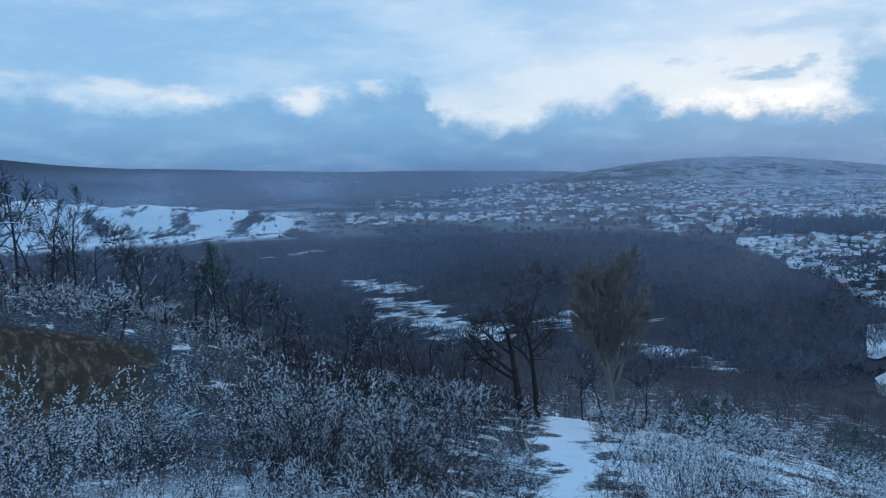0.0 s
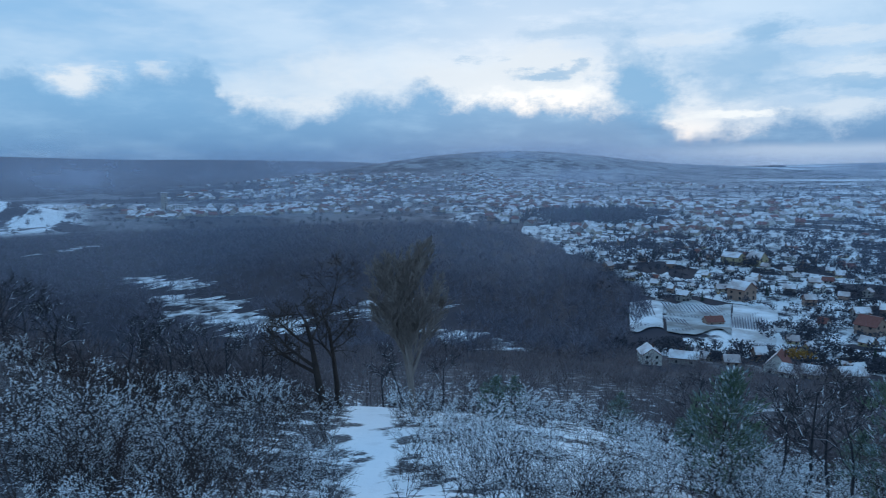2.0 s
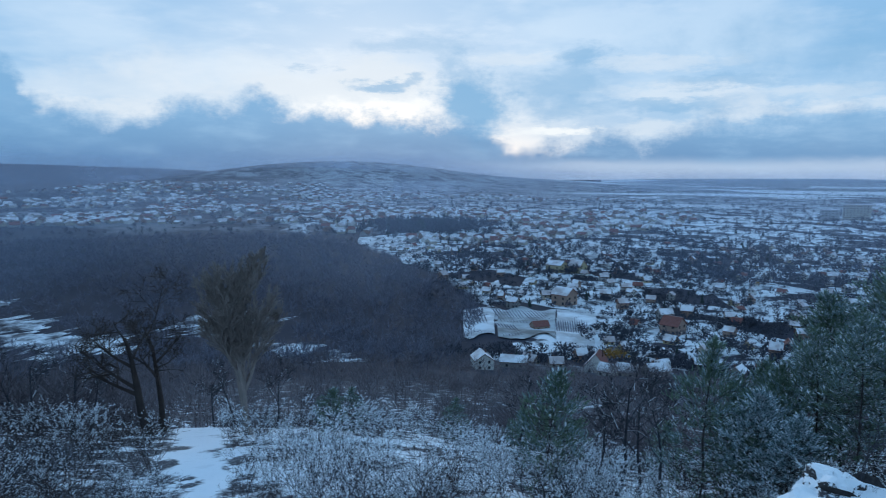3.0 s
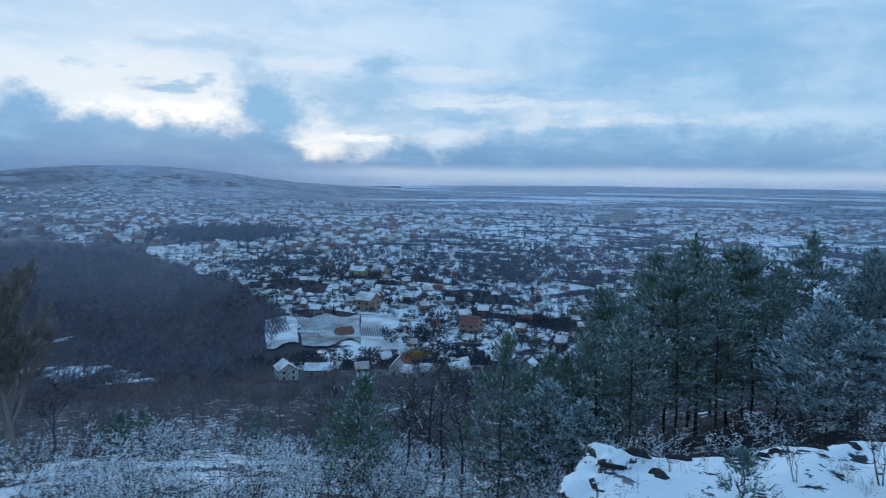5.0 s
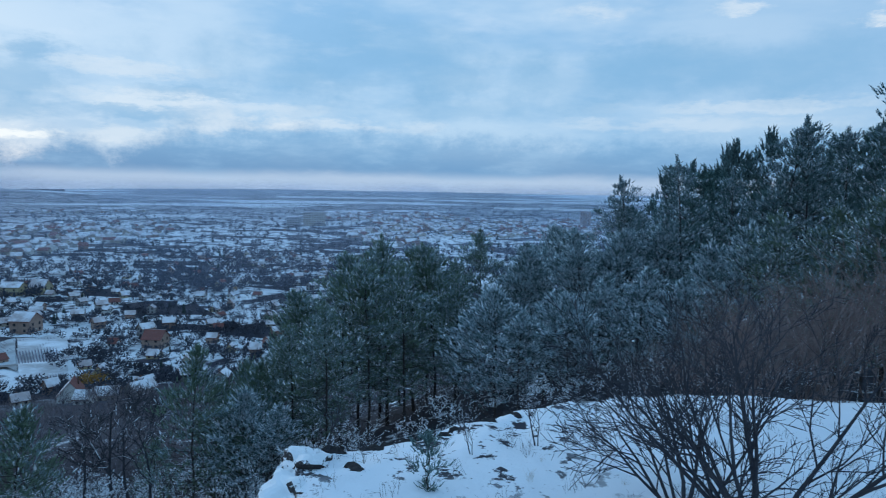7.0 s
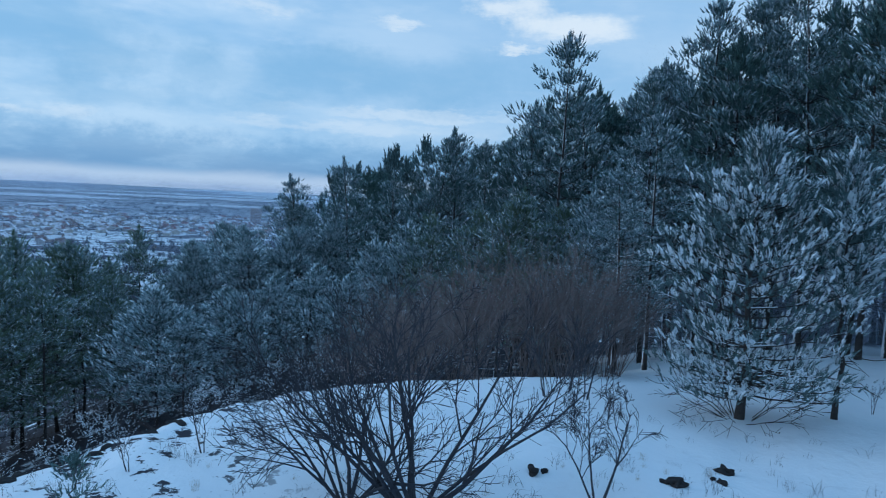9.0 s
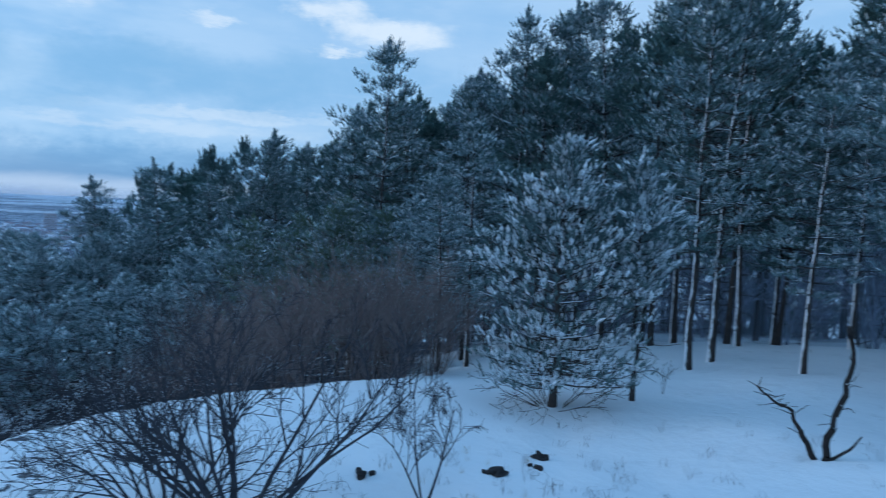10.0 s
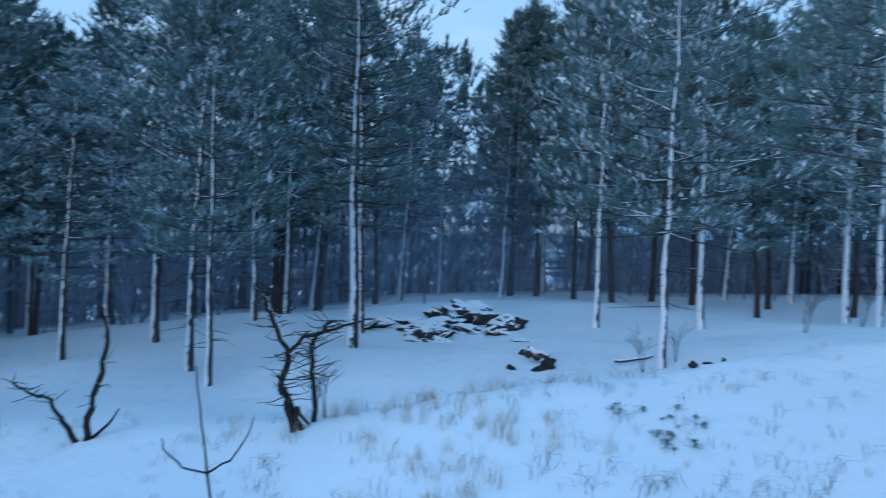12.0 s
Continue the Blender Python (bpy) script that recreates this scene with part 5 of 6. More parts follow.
def log(label, g, a0, d0, a1, d1, r):
    p, q = np.array(spot(a0, d0, -r * 0.8 - 0.05)), np.array(spot(a1, d1, -r * 0.8 - 0.05))
    t = thing("fallen_log", label, "log", "", pose(*p))
    pts = [(q - p) * u + g.normal(size=3) * 0.05 * (0 < u < 1) for u in np.linspace(0, 1, 6)]
    seg = np.array([(*pts[i], *pts[i + 1], r * (1 - 0.1 * i), r * (0.9 - 0.1 * i)) for i in range(5)])
    part("bark", Geo().add(*rods(seg, 8)), BARK, t, smooth=True)
    seg[:, [2, 5]] += r * 0.45
    seg[:, 6:8] *= 0.85
    part("snow_strip", Geo().add(*rods(seg, 6)), SNOW, t, smooth=True)


log("thin fallen branch lying on the snow", g2, 177.2, 16.2, 181.4, 17.2, 0.07)
log("fallen branch under the pines with snow on it", g2, 181.4, 20.6, 184.3, 21.0, 0.05)
log("short dark log in the snow", g2, 174.5, 20.6, 176.2, 20.2, 0.14)


def grass_tuft(g, count, height, fan, mat, width=0.003):
    ang, ln = g.uniform(0, 6.28, count), height * g.uniform(0.5, 1.1, count)
    base = g.normal(size=(count, 3)) * [[0.10, 0.10, 0]]
    lean = g.uniform(0.1, fan, count)
    mid = base + np.stack([np.cos(ang) * lean * ln * 0.35, np.sin(ang) * lean * ln * 0.35, ln * 0.6], 1)
    tip = base + np.stack([np.cos(ang) * lean * ln, np.sin(ang) * lean * ln, ln * (1 - 0.35 * lean)], 1)
    w = np.full((count, 1), width)
    return np.concatenate([np.concatenate([base, mid, w, w * 0.7], 1), np.concatenate([mid, tip, w * 0.7, w * 0.25], 1)])


def grass():
    g = np.random.default_rng(41)
    kinds = [Geo().add(*rods(grass_tuft(g, 20, 0.55, 0.6, GRASS), 3)).arrays() for _ in range(4)]
    out = Geo()
    for i in range(190):
        if i < 70:
            a, d = g.normal(168, 6), g.uniform(8.2, 12.6)
        elif i < 130:
            a, d = g.uniform(58, 120), g.uniform(10, 14)
        else:
            a, d = g.uniform(150, 200), g.uniform(8, 15)
        merged(out, kinds[g.integers(4)], *spot(a, d, 0.02), g.uniform(0.35, 0.8) if i < 70 else g.uniform(0.2, 0.4), g.uniform(0, 6.28))
    weed = [Geo().add(*rods(grass_tuft(g, 7, 0.34, 1.1, GRASS, 0.0035), 3), 1).arrays() for _ in range(4)]
    for _ in range(520):
        a = g.uniform(92, 200)
        d = g.uniform(6.5, 16) if a < 145 else g.uniform(7.5, 13)
        merged(out, weed[g.integers(4)], *spot(a, d, 0.03), g.uniform(0.35, 1.0), g.uniform(0, 6.28))
    for _ in range(150):
        a, d = g.uniform(58, 96), g.uniform(8.5, 15)
        merged(out, weed[g.integers(4)], *spot(a, d, 0.03), g.uniform(0.35, 0.9), g.uniform(0, 6.28))
    tagged(part("dry_grass", out, [GRASS, TWIG]), "dry straw-coloured grass standing through snow", "grass", kind="stuff")


grass()


def low_pine(a, d, s, label, flat=1.0):
    trunk, limbs, leaf, white, st = pine_parts(g2, 1.0, 0.1, 0.5, 150, 0.35, needle=0.16, radius=0.02, fat=0.14, clump=0.14, rich=5)
    t = thing("pine_seedling", label, "tree", "", upright(a, d, g2.uniform(0, 360), s))
    t.scale.z *= flat
    part("trunk", Geo().add(*rods(trunk, 6)), BARK, t)
    tagged(part("foliage", leaf, NEEDLE, t), kind="stuff")
    tagged(part("crown_snow", white, [SNOW, HOAR], t), kind="stuff")


low_pine(70.4, 9.9, 0.75, "small pine seedling growing from the snow")
for _ in range(16):
    low_pine(g2.normal(185.5, 2.2), g2.uniform(10.4, 11.6), g2.uniform(0.14, 0.30), "low green sprig of pine in the snow", 0.5)


# ---- the town ----
def box(x0, y0, z0, x1, y1, z1):
    v = np.array([(x, y, z) for z in (z0, z1) for y in (y0, y1) for x in (x0, x1)])
    f = [(0, 2, 3), (0, 3, 1), (4, 5, 7), (4, 7, 6), (0, 1, 5), (0, 5, 4), (2, 6, 7), (2, 7, 3), (0, 4, 6), (0, 6, 2), (1, 3, 7), (1, 7, 5)]
    return v, f


def gable_body(w, l, h, rise):
    """Walls with two gables; the ridge runs along y."""
    v = [(sx * w / 2, sy * l / 2, z) for z in (0, h) for sy in (-1, 1) for sx in (-1, 1)] + [(0, -l / 2, h + rise), (0, l / 2, h + rise)]
    f = [(0, 1, 5), (0, 5, 4), (4, 5, 8), (2, 6, 7), (2, 7, 3), (6, 9, 7), (0, 4, 6), (0, 6, 2), (4, 8, 9), (4, 9, 6), (1, 3, 7), (1, 7, 5), (5, 7, 9), (5, 9, 8)]
    return v, f


def roof_half(w, l, h, rise, side, thick=0.25, over=0.5):
    """One pitch of the roof, a slab with eaves."""
    k = rise / (w / 2)
    xe = w / 2 + over
    pts = []
    for y in (-l / 2 - over, l / 2 + over):
        for x, dz in ((0, 0), (xe, 0), (xe, thick), (0, thick)):
            pts.append((side * x, y, h + rise - k * x + dz))
    q = [(0, 1, 2, 3), (4, 7, 6, 5), (0, 4, 5, 1), (1, 5, 6, 2), (2, 6, 7, 3), (3, 7, 4, 0)]
    return pts, [t for a, b, c, d in q for t in ((a, b, c), (a, c, d))]


def house(name, label, at, w, l, h, rise, wall, roof, snow, group, chimney=True, floors=1):
    t = thing(name, label, "house", group, at)
    part("wall", Geo().add(*gable_body(w, l, h, rise)), wall, t)
    for side in (-1, 1):
        part("roof", Geo().add(*roof_half(w, l, h, rise, side)), roof, t)
        if snow[side > 0]:
            part("roof_snow", Geo().add(*roof_half(w, l, h + 0.27, rise, side, 0.14, 0.4)), ROOF_SNOW, t)
    if chimney:
        part("chimney", Geo().add(*box(w * 0.18, l * 0.1, h + rise * 0.4, w * 0.18 + 0.6, l * 0.1 + 0.6, h + rise + 0.7)), TILE_BROWN, t)
    for fl in range(floors):
        z0 = 0.9 + fl * 2.7
        for x in (-w * 0.25, w * 0.25):
            for y, s in ((-l / 2, -1), (l / 2, 1)):
                part("window", Geo().add(*box(x - 0.6, min(y, y + s * 0.05), z0, x + 0.6, max(y, y + s * 0.05), z0 + 1.3)), GLASS, t)
        for y in (-l * 0.25, l * 0.25):
            for x, s in ((-w / 2, -1), (w / 2, 1)):
                part("window", Geo().add(*box(min(x, x + s * 0.05), y - 0.6, z0, max(x, x + s * 0.05), y + 0.6, z0 + 1.3)), GLASS, t)
    part("door", Geo().add(*box(-0.5, -l / 2 - 0.06, 0, 0.5, -l / 2, 2.0)), TRIM, t)
    return t


g3 = np.random.default_rng(31)
LANE = "houses at the foot of the hill"
house("house", "pale house with a snowy gable roof below the wood", upright(33.5, 209, -20, 0.62), 9.0, 11, 5.0, 3.2, WALLS[1], TILE_BROWN, (1, 1), LANE, floors=2)
house("house", "low house with a snow-covered roof", upright(36.2, 214, 50, 0.62), 8, 13, 3.2, 2.6, WALLS[4], TILE_BROWN, (1, 1), LANE)
house("house", "steep-roofed house with a red tiled roof half snowy", upright(43.1, 215, -52, 0.66), 10.5, 10, 3.4, 6.2, WALLS[1], TILE_RED, (1, 0), LANE, floors=1)
house("garage", "small outbuilding with a snowy roof beside the red house", upright(43.9, 205, 20, 0.6), 6.5, 7, 3, 3.2, WALLS[1], TILE_BROWN, (1, 1), LANE, chimney=False)
house("house", "bungalow with a snow-covered roof", upright(45.5, 213, 35, 0.62), 8.5, 10, 3.2, 3.0, WALLS[0], TILE_BROWN, (1, 1), LANE)
house("house", "brown house with snow on the roof", upright(47.8, 214, 75, 0.62), 8.5, 11, 3.2, 3.0, WALLS[4], TILE_BROWN, (1, 1), LANE)
house("house", "house with a red roof in the vineyard", upright(38.3, 294, 80, 0.5), 9, 14, 3.4, 3.6, WALLS[3], TILE_RED, (0, 1), LANE)
house("house", "salmon house with a snowy roof", upright(40.3, 348, 15, 0.9), 10, 10, 6, 3.5, WALLS[3], TILE_RED, (1, 1), LANE, floors=2)
house("house", "red-roofed salmon house by the lane", upright(48.9, 298, 15, 0.85), 9, 9, 5, 3.5, WALLS[3], TILE_RED, (0, 1), LANE, floors=2)
house("house", "yellow house with a snowy roof", upright(39.6, 462, 20, 0.8), 11, 14, 6, 3.2, WALLS[2], TILE_BROWN, (1, 1), LANE, floors=2)
house("house", "yellow gabled house with a snowy roof", upright(41.3, 458, 10, 0.8), 10, 12, 5.5, 5, WALLS[2], TILE_RED, (1, 1), LANE, floors=2)

# model houses, copied over the nearer town
TOWN = "houses of the town"
LOOK = (("white house with a snowy roof", 1, 0, TILE_BROWN, (1, 1)), ("cream house with a snowy roof", 0, 1, TILE_BROWN, (1, 1)), ("salmon house, its red roof half snowy", 3, 2, TILE_RED, (1, 0)),
        ("yellow house with a snowy roof", 2, 3, TILE_RED, (1, 1)), ("grey house with a snowy roof", 4, 4, TILE_BROWN, (1, 1)), ("white house with a red roof", 1, 5, TILE_RED, (0, 1)))


def free_town(a, d):
    """True where houses may stand: out of the wood, the vineyard and the open fields."""
    if in_wood(a, d) or a < np.interp(d, [205, 235, 330, 420, 560, 700], [37, 36, 34.5, 30, 26, 22]):
        return False
    if 31.5 < a < 43.5 and 252 < d < 334:
        return False
    if 40.5 < a < 48 and 560 < d < 660 or 23 < a < 27.5 and 620 < d < 700:
        return False
    return True


taken = [(33.5, 209), (36.2, 213), (43.1, 215), (45.4, 212), (47.8, 213), (40.3, 352), (49.1, 300), (39.6, 462), (41.3, 458)]
models, made = [], 0
while made < 235:
    a, d = g3.uniform(24, 66), math.sqrt(g3.uniform(216 ** 2, 660 ** 2))
    if not free_town(a, d) or any((radians(a - b) * d) ** 2 + (d - e) ** 2 < 13 ** 2 for b, e in taken):
        continue
    taken.append((a, d))
    k = made % 12
    at = upright(a, d, g3.choice([15, 25, 105, 60]) + g3.normal() * 14, 1.0 if made >= 12 else 0.8, 0.2)
    if made < 12:
        lb, wl, _i, rf, sn = LOOK[k % 6]
        models.append(house("house", lb + " among gardens", at, g3.uniform(4.8, 6.2), g3.uniform(5.5, 8.2), 2.6 if k % 2 else 4.6, g3.uniform(2.0, 3.0), WALLS[wl], rf, sn, TOWN, floors=1 if k % 2 else 2))
    else:
        copy_thing(models[k], at @ Matrix.Scale(g3.uniform(0.62, 0.95), 4))
    made += 1


def far_town():
    """Houses too far off to tell apart singly."""
    g = np.random.default_rng(37)
    out = Geo()
    made = 0
    bands = ((-8, 6, 1000, 45, 110), (2, 30, 1750, 130, 300), (7, 25, 1230, 70, 160), (-4, 12, 1500, 60, 110), (20, 36, 1050, 70, 120))
    placed = [(g.uniform(a0, a1), g.normal(d0, sd)) for a0, a1, d0, sd, count in bands for _ in range(count)]
    while made < 2000 or placed:
        a, d = g.uniform(-14, 96), 620 * (3600 / 620) ** g.uniform()
        wide = 1.0
        fixed = len(placed) > 0
        if fixed:
            a, d = placed.pop()
            wide = 1.35
        x, y = polar(a, d)
        if not fixed and (in_wood(a, d) or float(wobble(x * 0.006, y * 0.009)) < 0.0 or not free_town(a, d) and d < 700):
            continue
        if not fixed and a < 20 and not (900 < d < 2300 and float(wobble(x * 0.011, y * 0.02)) > 0.12):
            continue
        if a > 70 and d < 900 or (24 < a < 34 and 700 < d < 840):
            continue
        if d > np.interp(a, [26, 40], [2300, 1650]):
            continue
        w, l, h, rs = g.uniform(5.5, 8.5) * wide, g.uniform(6.5, 10) * wide, g.uniform(2.6, 4.5), g.uniform(1.8, 3.0)
        t = g.choice([0.2, 1.9, 1.0]) + g.normal() * 0.2
        c, s_ = math.cos(t), math.sin(t)
        rot = np.array([[c, -s_, 0], [s_, c, 0], [0, 0, 1]])
        at = np.array(spot(a, d, 0.3))
        for v, f, m in ((*gable_body(w, l, h, rs), g.choice([0, 0, 1, 3, 4, 4])), (*roof_half(w, l, h, rs, -1), 5 if g.uniform() < 0.66 else 6 if g.uniform() < 0.45 else 7), (*roof_half(w, l, h, rs, 1), 5 if g.uniform() < 0.72 else 6 if g.uniform() < 0.4 else 7)):
            out.add(np.array(v) @ rot.T + at, f, m)
        made += 1
    tagged(part("distant_houses", out, [*WALLS, ROOF_SNOW, TILE_RED, TILE_BROWN]), "many small distant houses with snowy roofs", "houses", kind="stuff")


far_town()


def block(name, label, a, d, w, l, h, turn, wall):
    t = thing(name, label, "building", "", upright(a, d, turn, 1, 0.3))
    part("wall", Geo().add(*box(-w / 2, -l / 2, 0, w / 2, l / 2, h)), wall, t)
    part("roof", Geo().add(*box(-w / 2 - 0.3, -l / 2 - 0.3, h, w / 2 + 0.3, l / 2 + 0.3, h + 0.6)), ROOF_SNOW, t)
    for fl in range(int(h / 3)):
        for i in range(int(w / 4)):
            x = -w / 2 + 2 + 4 * i
            part("window", Geo().add(*box(x - 0.8, -l / 2 - 0.06, 1 + fl * 3, x + 0.8, -l / 2, 2.4 + fl * 3)), GLASS, t)


block("apartment_block", "yellow apartment block in the town", 61.0, 1120, 34, 14, 22, -60, WALLS[0])
block("apartment_block", "grey apartment block in the town", 59.4, 1090, 22, 12, 16, -60, WALLS[4])
block("apartment_block", "tall pale apartment block", 83, 1250, 18, 14, 26, -80, WALLS[3])
block("tower_block", "pale tower among far houses", -5.2, 1150, 9, 9, 24, 5, WALLS[0])
block("long_building", "long low building with a white roof", -4.2, 1140, 26, 10, 6, 5, WALLS[1])


def town_trees():
    """Garden trees and hedges of the town, past counting."""
    g = np.random.default_rng(43)
    cone = []
    for _ in range(4):
        v, f = [], []
        rings = 4
        for i in range(rings):
            r = 1.15 * (1 - i / rings) + 0.2
            for j in range(5):
                t = 6.283 * j / 5 + i * 0.45
                rr = r * g.uniform(0.6, 1.15)
                v.append((rr * math.cos(t), rr * math.sin(t), 5.5 * i / rings + g.uniform(-0.3, 0.3)))
        v.append((0, 0, 5.9))
        for i in range(rings - 1):
            for j in range(5):
                p, q = i * 5 + j, i * 5 + (j + 1) % 5
                f += [(p, q, q + 5), (p, q + 5, p + 5)]
        f += [((rings - 1) * 5 + j, (rings - 1) * 5 + (j + 1) % 5, rings * 5) for j in range(5)]
        cone.append(Geo().add(v, f, 0).arrays())
    fuzz = [fuzzy(g, 4.5, 2.1, 34, 0.30, 1.1, 1) for _ in range(4)]
    thin = [fuzzy(g, 4.6, 2.4, 14, 0.55, 1.5, 1) for _ in range(4)]
    ochre = [fuzzy(g, 6.0, 2.6, 90, 0.22, 0.9, 2)]
    out = Geo()
    made = 0
    while made < 3600:
        a, d = g.uniform(18, 96), 225 * (2600 / 225) ** g.uniform()
        x, y = polar(a, d)
        if in_wood(a, d) or 31.7 < a < 43.2 and 254 < d < 332 or d < 420 and a > 66 or (40.5 < a < 48 and 560 < d < 650 and g.uniform() < 0.9):
            continue
        u = g.uniform()
        geo = cone[g.integers(4)] if u < 0.13 else (fuzz if d < 1000 else thin)[g.integers(4)] if u < 0.993 else ochre[0]
        merged(out, geo, *spot(a, d, 0.2), g.uniform(0.5, 1.2) * (0.75 if d < 450 else 1.1), g.uniform(0, 6.28))
        made += 1
    made = 0
    while made < 1500:
        a, d = g.uniform(24, 92), 430 * (2400 / 430) ** g.uniform()
        x, y = polar(a, d)
        if in_wood(a, d) or float(wobble(x * 0.006, y * 0.009)) > -0.05:
            continue
        merged(out, fuzz[g.integers(4)], *spot(a, d, 0.2), g.uniform(1.2, 2.0), g.uniform(0, 6.28))
        made += 1
    made = 0
    while made < 1100:
        a, d = g.uniform(-35, 22), 700 * (2600 / 700) ** g.uniform()
        if in_wood(a, d) or (-31 < a < -11 and 980 < d < 1400 and g.uniform() < 0.95):
            continue
        merged(out, fuzz[g.integers(4)], *spot(a, d, 0.2), g.uniform(0.8, 1.6), g.uniform(0, 6.28))
        made += 1
    for _ in range(470):
        a0, d0 = g.uniform(30, 62), 222 * (760 / 238) ** g.uniform()
        if in_wood(a0, d0) or 31.5 < a0 < 43.5 and 252 < d0 < 334:
            continue
        for _ in range(9):
            a, d = a0 + math.degrees(g.normal() * 7 / d0), d0 + g.normal() * 5
            merged(out, fuzz[g.integers(4)], *spot(a, d, 0.1), g.uniform(0.35, 1.0), g.uniform(0, 6.28))
    for a, d in ((43.9, 236), (44.4, 233), (44.9, 237)):
        merged(out, ochre[0], *spot(a, d, 0.2), 1.1, g.uniform(0, 6.28))
    tagged(part("town_trees", out, [CONIFER_FAR, GARDEN, AUTUMN]), "dark garden trees and hedges between the houses", "trees", kind="stuff")
    # darker conifer hill in the town
    out = Geo()
    for _ in range(480):
        a, d = g.normal(29.4, 2.6), g.normal(785, 40)
        merged(out, (cone if g.uniform() < 0.12 else fuzz)[g.integers(4)], *spot(a, d, 0.2), g.uniform(1.6, 2.8), g.uniform(0, 6.28))
    tagged(part("town_wood", out, [CONIFER_FAR, GARDEN, AUTUMN]), "small dark wood on a rise in the town", "wood", kind="stuff")


town_trees()


PLOT = material("thinly_snowed_plot", (0.50, 0.53, 0.56), 0.9, (0.17, 0.17, 0.17), 0.05, (0.34, 0.36, 0.37), 0.3, 1.0)


def vineyard():
    """Rows of vines with snow between them."""
    g = np.random.default_rng(47)
    rows = Geo()

    def strip(a0, d0, a1, d1, count, along):
        for i in range(count):
            u = (i + 0.5) / count
            if along:
                p, q = spot(a0 + (a1 - a0) * u, d0), spot(a0 + (a1 - a0) * u + (-0.5 if a0 > 39 else -0.8), d1)
            else:
                p, q = spot(a0, d0 + (d1 - d0) * u), spot(a1, d0 + (d1 - d0) * u)
            rows.add(*rods([(p[0], p[1], p[2] + 0.5, q[0], q[1], q[2] + 0.5, 0.2, 0.2)], 4))

    strip(39.9, 258, 42.6, 326, 14, True)
    strip(35.0, 300, 37.4, 326, 9, True)
    strip(37.4, 306, 39.8, 326, 9, True)
    strip(35.2, 274, 37.0, 296, 7, True)
    strip(32.2, 277, 34.4, 322, 8, True)
    tagged(part("vine_row", rows, [WOOD]), "rows of bare vines in snow", "vines", kind="stuff")
    lanes = Geo()
    for a0, d0, a1, d1 in ((39.7, 256, 42.9, 330), (34.8, 272, 39.6, 329), (31.9, 274, 34.5, 324), (37.0, 560, 40.0, 640), (40.6, 540, 47.5, 640), (56.6, 570, 60.6, 622), (23.2, 625, 27.0, 695), (31, 480, 33, 520), (26.5, 500, 30.0, 545), (35, 440, 36.6, 470), (46, 330, 48, 352), (50.5, 400, 53, 430), (47.5, 445, 49.6, 470), (54.5, 470, 57, 500), (33.5, 390, 35, 415),
                           (45.4, 1760, 47.5, 1900), (45.2, 1360, 53.4, 1490), (55.6, 1900, 59.2, 1990), (61.9, 1600, 65.6, 1790), (75.6, 2050, 85.5, 2250), (66.5, 1740, 72.0, 1830), (58, 3300, 70, 3700), (74, 2900, 88, 3200)):
        a, d = np.meshgrid(np.linspace(a0, a1, 24), np.linspace(d0, d1, 16), indexing="ij")
        x, y = polar(a + (40 / d0 + 0.2) * (0.25 if d0 < 280 else 1.0) * wobble(d * 28 / d0, a * 1.3), d + d0 * 0.03 * wobble(a * 2.3, d * 0.05))
        v = np.stack([x, y, ground(x, y) + 0.35 + d * 0.0006], 2).reshape(-1, 3)
        i = (np.arange(23)[:, None] * 16 + np.arange(15)[None]).ravel()
        lanes.add(v, np.concatenate([np.stack([i, i + 1, i + 17], 1), np.stack([i, i + 17, i + 16], 1)]), 1 if d0 == 272 else 0)
    tagged(part("snow_field", lanes, [FIELD, PLOT]), "open snow-covered fields in the town", "field", kind="structure")


vineyard()


# ---- haze and mist over the far plain: added thin sheets lit by the sky ----
def haze_sheet_material(name, high, low, left, least, most):
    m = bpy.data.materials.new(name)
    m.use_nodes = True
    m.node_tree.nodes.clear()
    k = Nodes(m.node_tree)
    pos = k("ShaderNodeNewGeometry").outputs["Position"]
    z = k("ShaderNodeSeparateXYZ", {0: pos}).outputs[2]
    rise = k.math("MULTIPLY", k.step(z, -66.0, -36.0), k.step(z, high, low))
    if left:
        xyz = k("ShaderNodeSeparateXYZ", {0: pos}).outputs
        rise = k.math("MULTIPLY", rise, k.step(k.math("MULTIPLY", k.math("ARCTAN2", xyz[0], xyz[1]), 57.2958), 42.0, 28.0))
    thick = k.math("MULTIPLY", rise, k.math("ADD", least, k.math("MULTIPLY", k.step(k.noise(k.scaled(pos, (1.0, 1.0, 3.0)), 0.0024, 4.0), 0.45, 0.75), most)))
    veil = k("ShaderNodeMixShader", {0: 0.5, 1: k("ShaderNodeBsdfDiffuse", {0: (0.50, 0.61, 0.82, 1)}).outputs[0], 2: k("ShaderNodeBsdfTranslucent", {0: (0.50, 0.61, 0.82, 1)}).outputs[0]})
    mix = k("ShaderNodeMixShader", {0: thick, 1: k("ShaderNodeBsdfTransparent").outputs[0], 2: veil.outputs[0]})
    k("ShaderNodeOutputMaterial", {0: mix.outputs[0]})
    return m


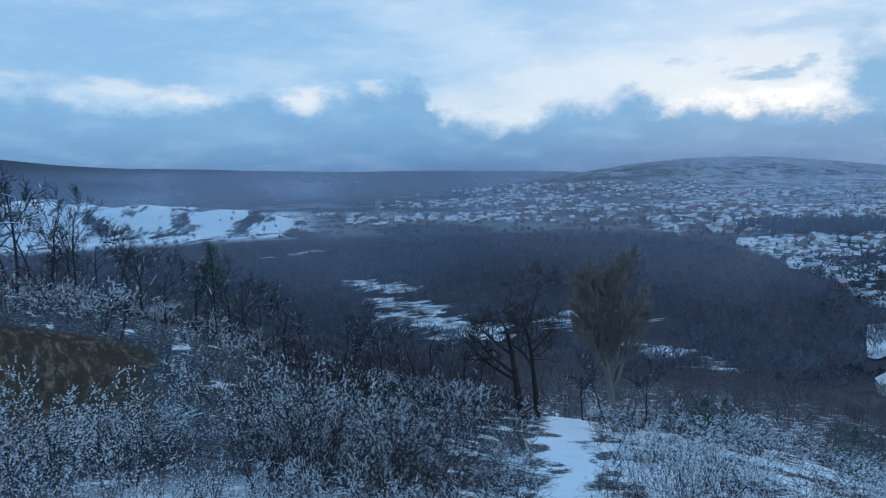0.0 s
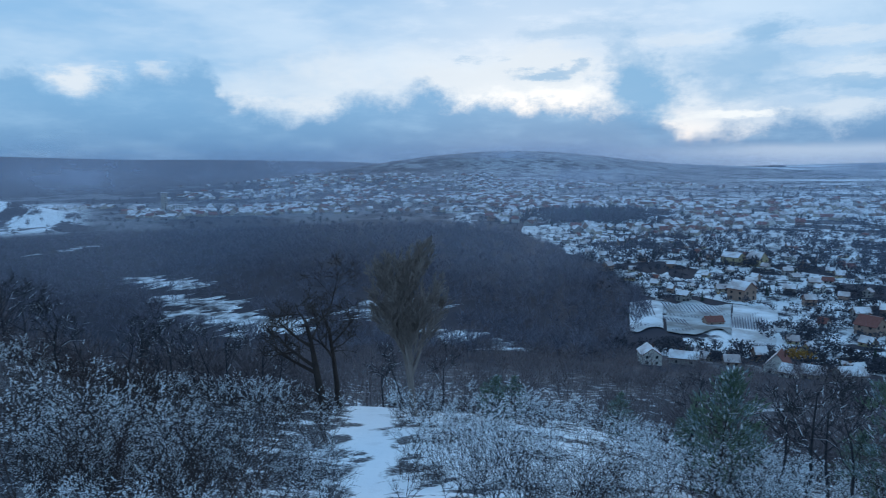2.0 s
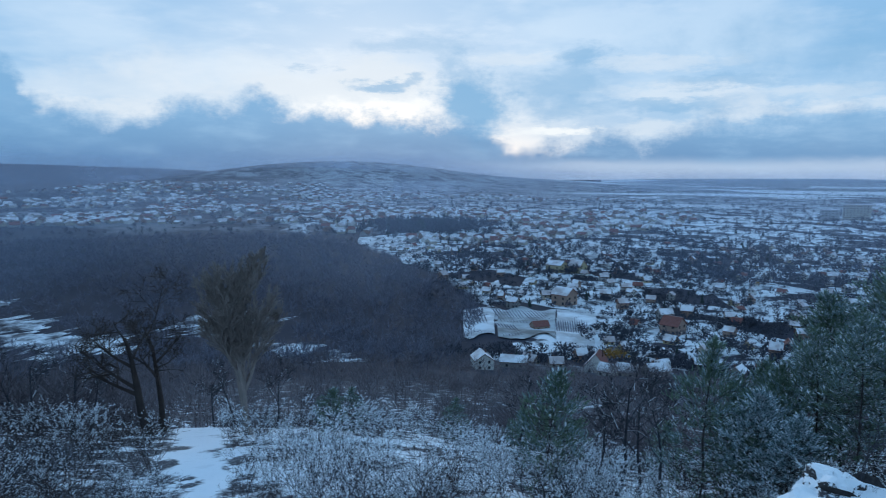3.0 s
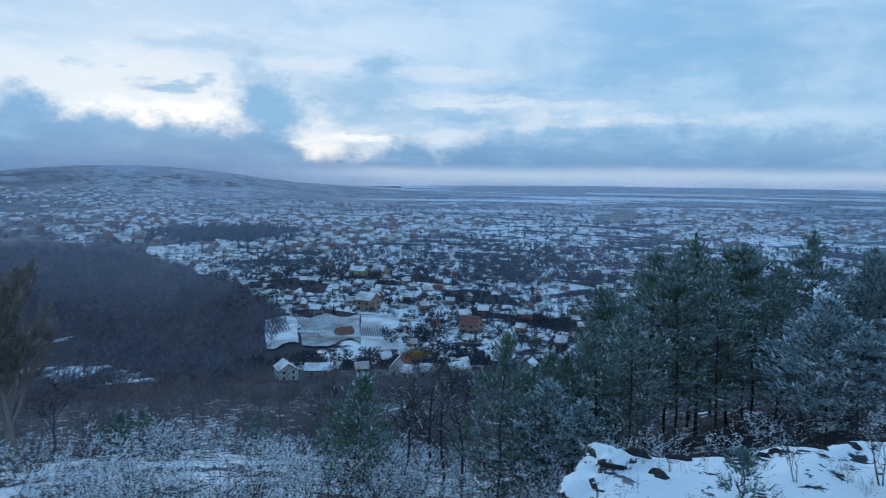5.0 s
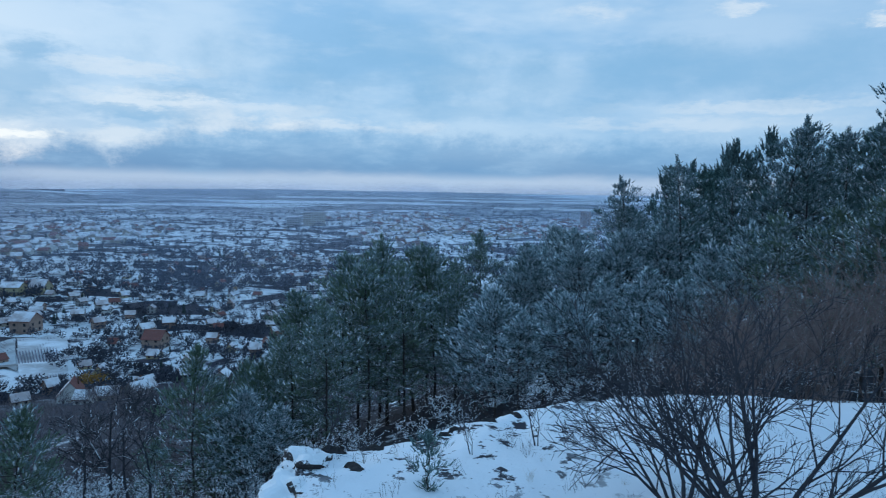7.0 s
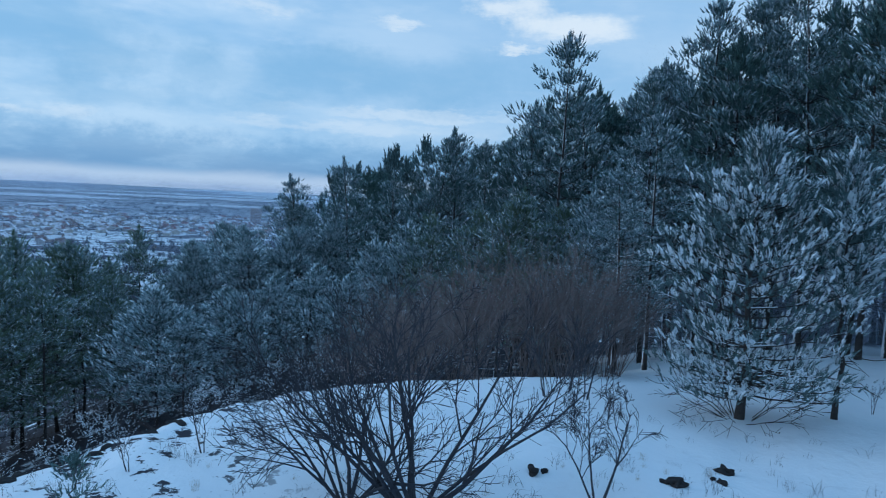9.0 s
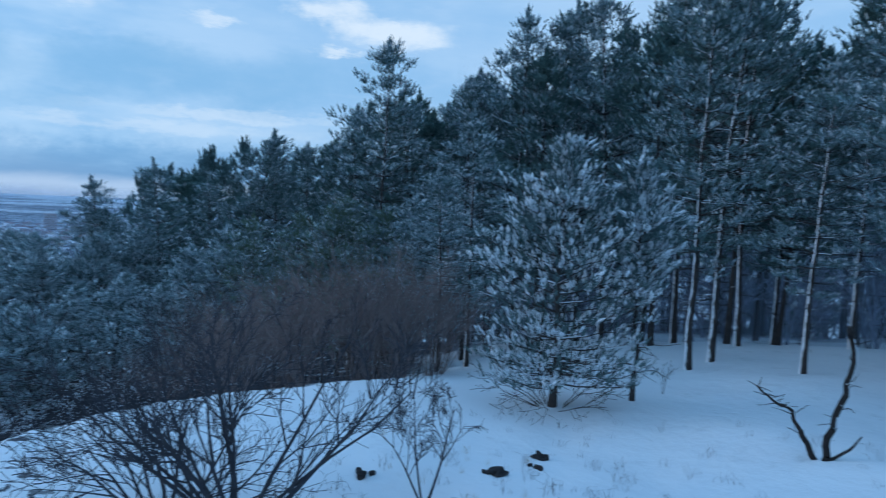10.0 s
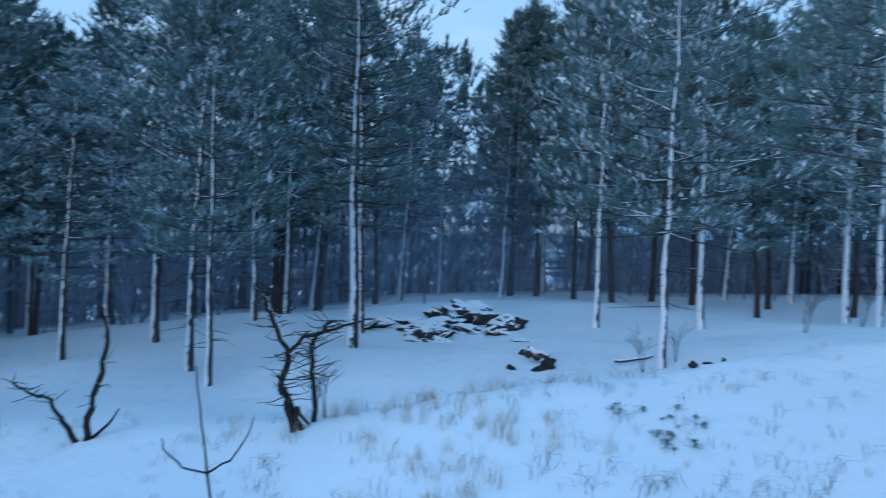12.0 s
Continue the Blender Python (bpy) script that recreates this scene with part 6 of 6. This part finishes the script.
# one curved see-through sheet standing in for distance haze
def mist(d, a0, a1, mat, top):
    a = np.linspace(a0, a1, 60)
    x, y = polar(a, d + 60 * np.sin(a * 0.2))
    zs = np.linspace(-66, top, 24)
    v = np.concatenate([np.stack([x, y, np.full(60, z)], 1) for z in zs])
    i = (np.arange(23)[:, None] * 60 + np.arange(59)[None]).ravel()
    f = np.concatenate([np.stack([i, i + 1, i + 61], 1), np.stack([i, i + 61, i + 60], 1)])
    return tagged(part("haze_mist_sheet", Geo().add(v, f), mat, smooth=True), "thin blue sheet for distance haze and mist over the plain", "mist", kind="structure")


def forest_haze():
    """Dusk haze between the pine stems, added as three thin see-through sheets."""
    m = bpy.data.materials.new("forest_haze")
    m.use_nodes = True
    m.node_tree.nodes.clear()
    k = Nodes(m.node_tree)
    pos = k("ShaderNodeNewGeometry").outputs["Position"]
    xyz = k("ShaderNodeSeparateXYZ", {0: pos}).outputs
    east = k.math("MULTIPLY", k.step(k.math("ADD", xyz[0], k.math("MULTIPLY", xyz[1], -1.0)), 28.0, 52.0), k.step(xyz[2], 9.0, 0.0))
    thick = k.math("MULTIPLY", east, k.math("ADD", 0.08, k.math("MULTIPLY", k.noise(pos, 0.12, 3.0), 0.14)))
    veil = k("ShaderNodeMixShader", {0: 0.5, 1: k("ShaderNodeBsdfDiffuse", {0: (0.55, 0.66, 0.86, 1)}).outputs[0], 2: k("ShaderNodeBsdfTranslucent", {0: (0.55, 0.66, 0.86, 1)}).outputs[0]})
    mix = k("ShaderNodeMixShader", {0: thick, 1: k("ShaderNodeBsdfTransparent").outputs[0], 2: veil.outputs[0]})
    k("ShaderNodeOutputMaterial", {0: mix.outputs[0]})
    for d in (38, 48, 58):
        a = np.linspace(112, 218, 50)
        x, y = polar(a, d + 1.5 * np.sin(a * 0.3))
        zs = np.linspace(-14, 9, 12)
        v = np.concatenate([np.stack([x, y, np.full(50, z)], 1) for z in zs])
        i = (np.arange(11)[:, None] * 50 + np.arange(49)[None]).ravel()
        tagged(part("forest_haze_sheet", Geo().add(v, np.concatenate([np.stack([i, i + 1, i + 51], 1), np.stack([i, i + 51, i + 50], 1)])), m, smooth=True), "thin blue sheet for dusk haze between the pine trunks", "mist", kind="structure")


forest_haze()
LOW = haze_sheet_material("low_haze", 0.0, -30.0, False, 0.15, 0.2)
HIGH = haze_sheet_material("hill_haze_mist", 80.0, 5.0, True, 0.20, 0.3)
FLAT = haze_sheet_material("plain_haze", 25.0, -20.0, False, 0.16, 0.2)
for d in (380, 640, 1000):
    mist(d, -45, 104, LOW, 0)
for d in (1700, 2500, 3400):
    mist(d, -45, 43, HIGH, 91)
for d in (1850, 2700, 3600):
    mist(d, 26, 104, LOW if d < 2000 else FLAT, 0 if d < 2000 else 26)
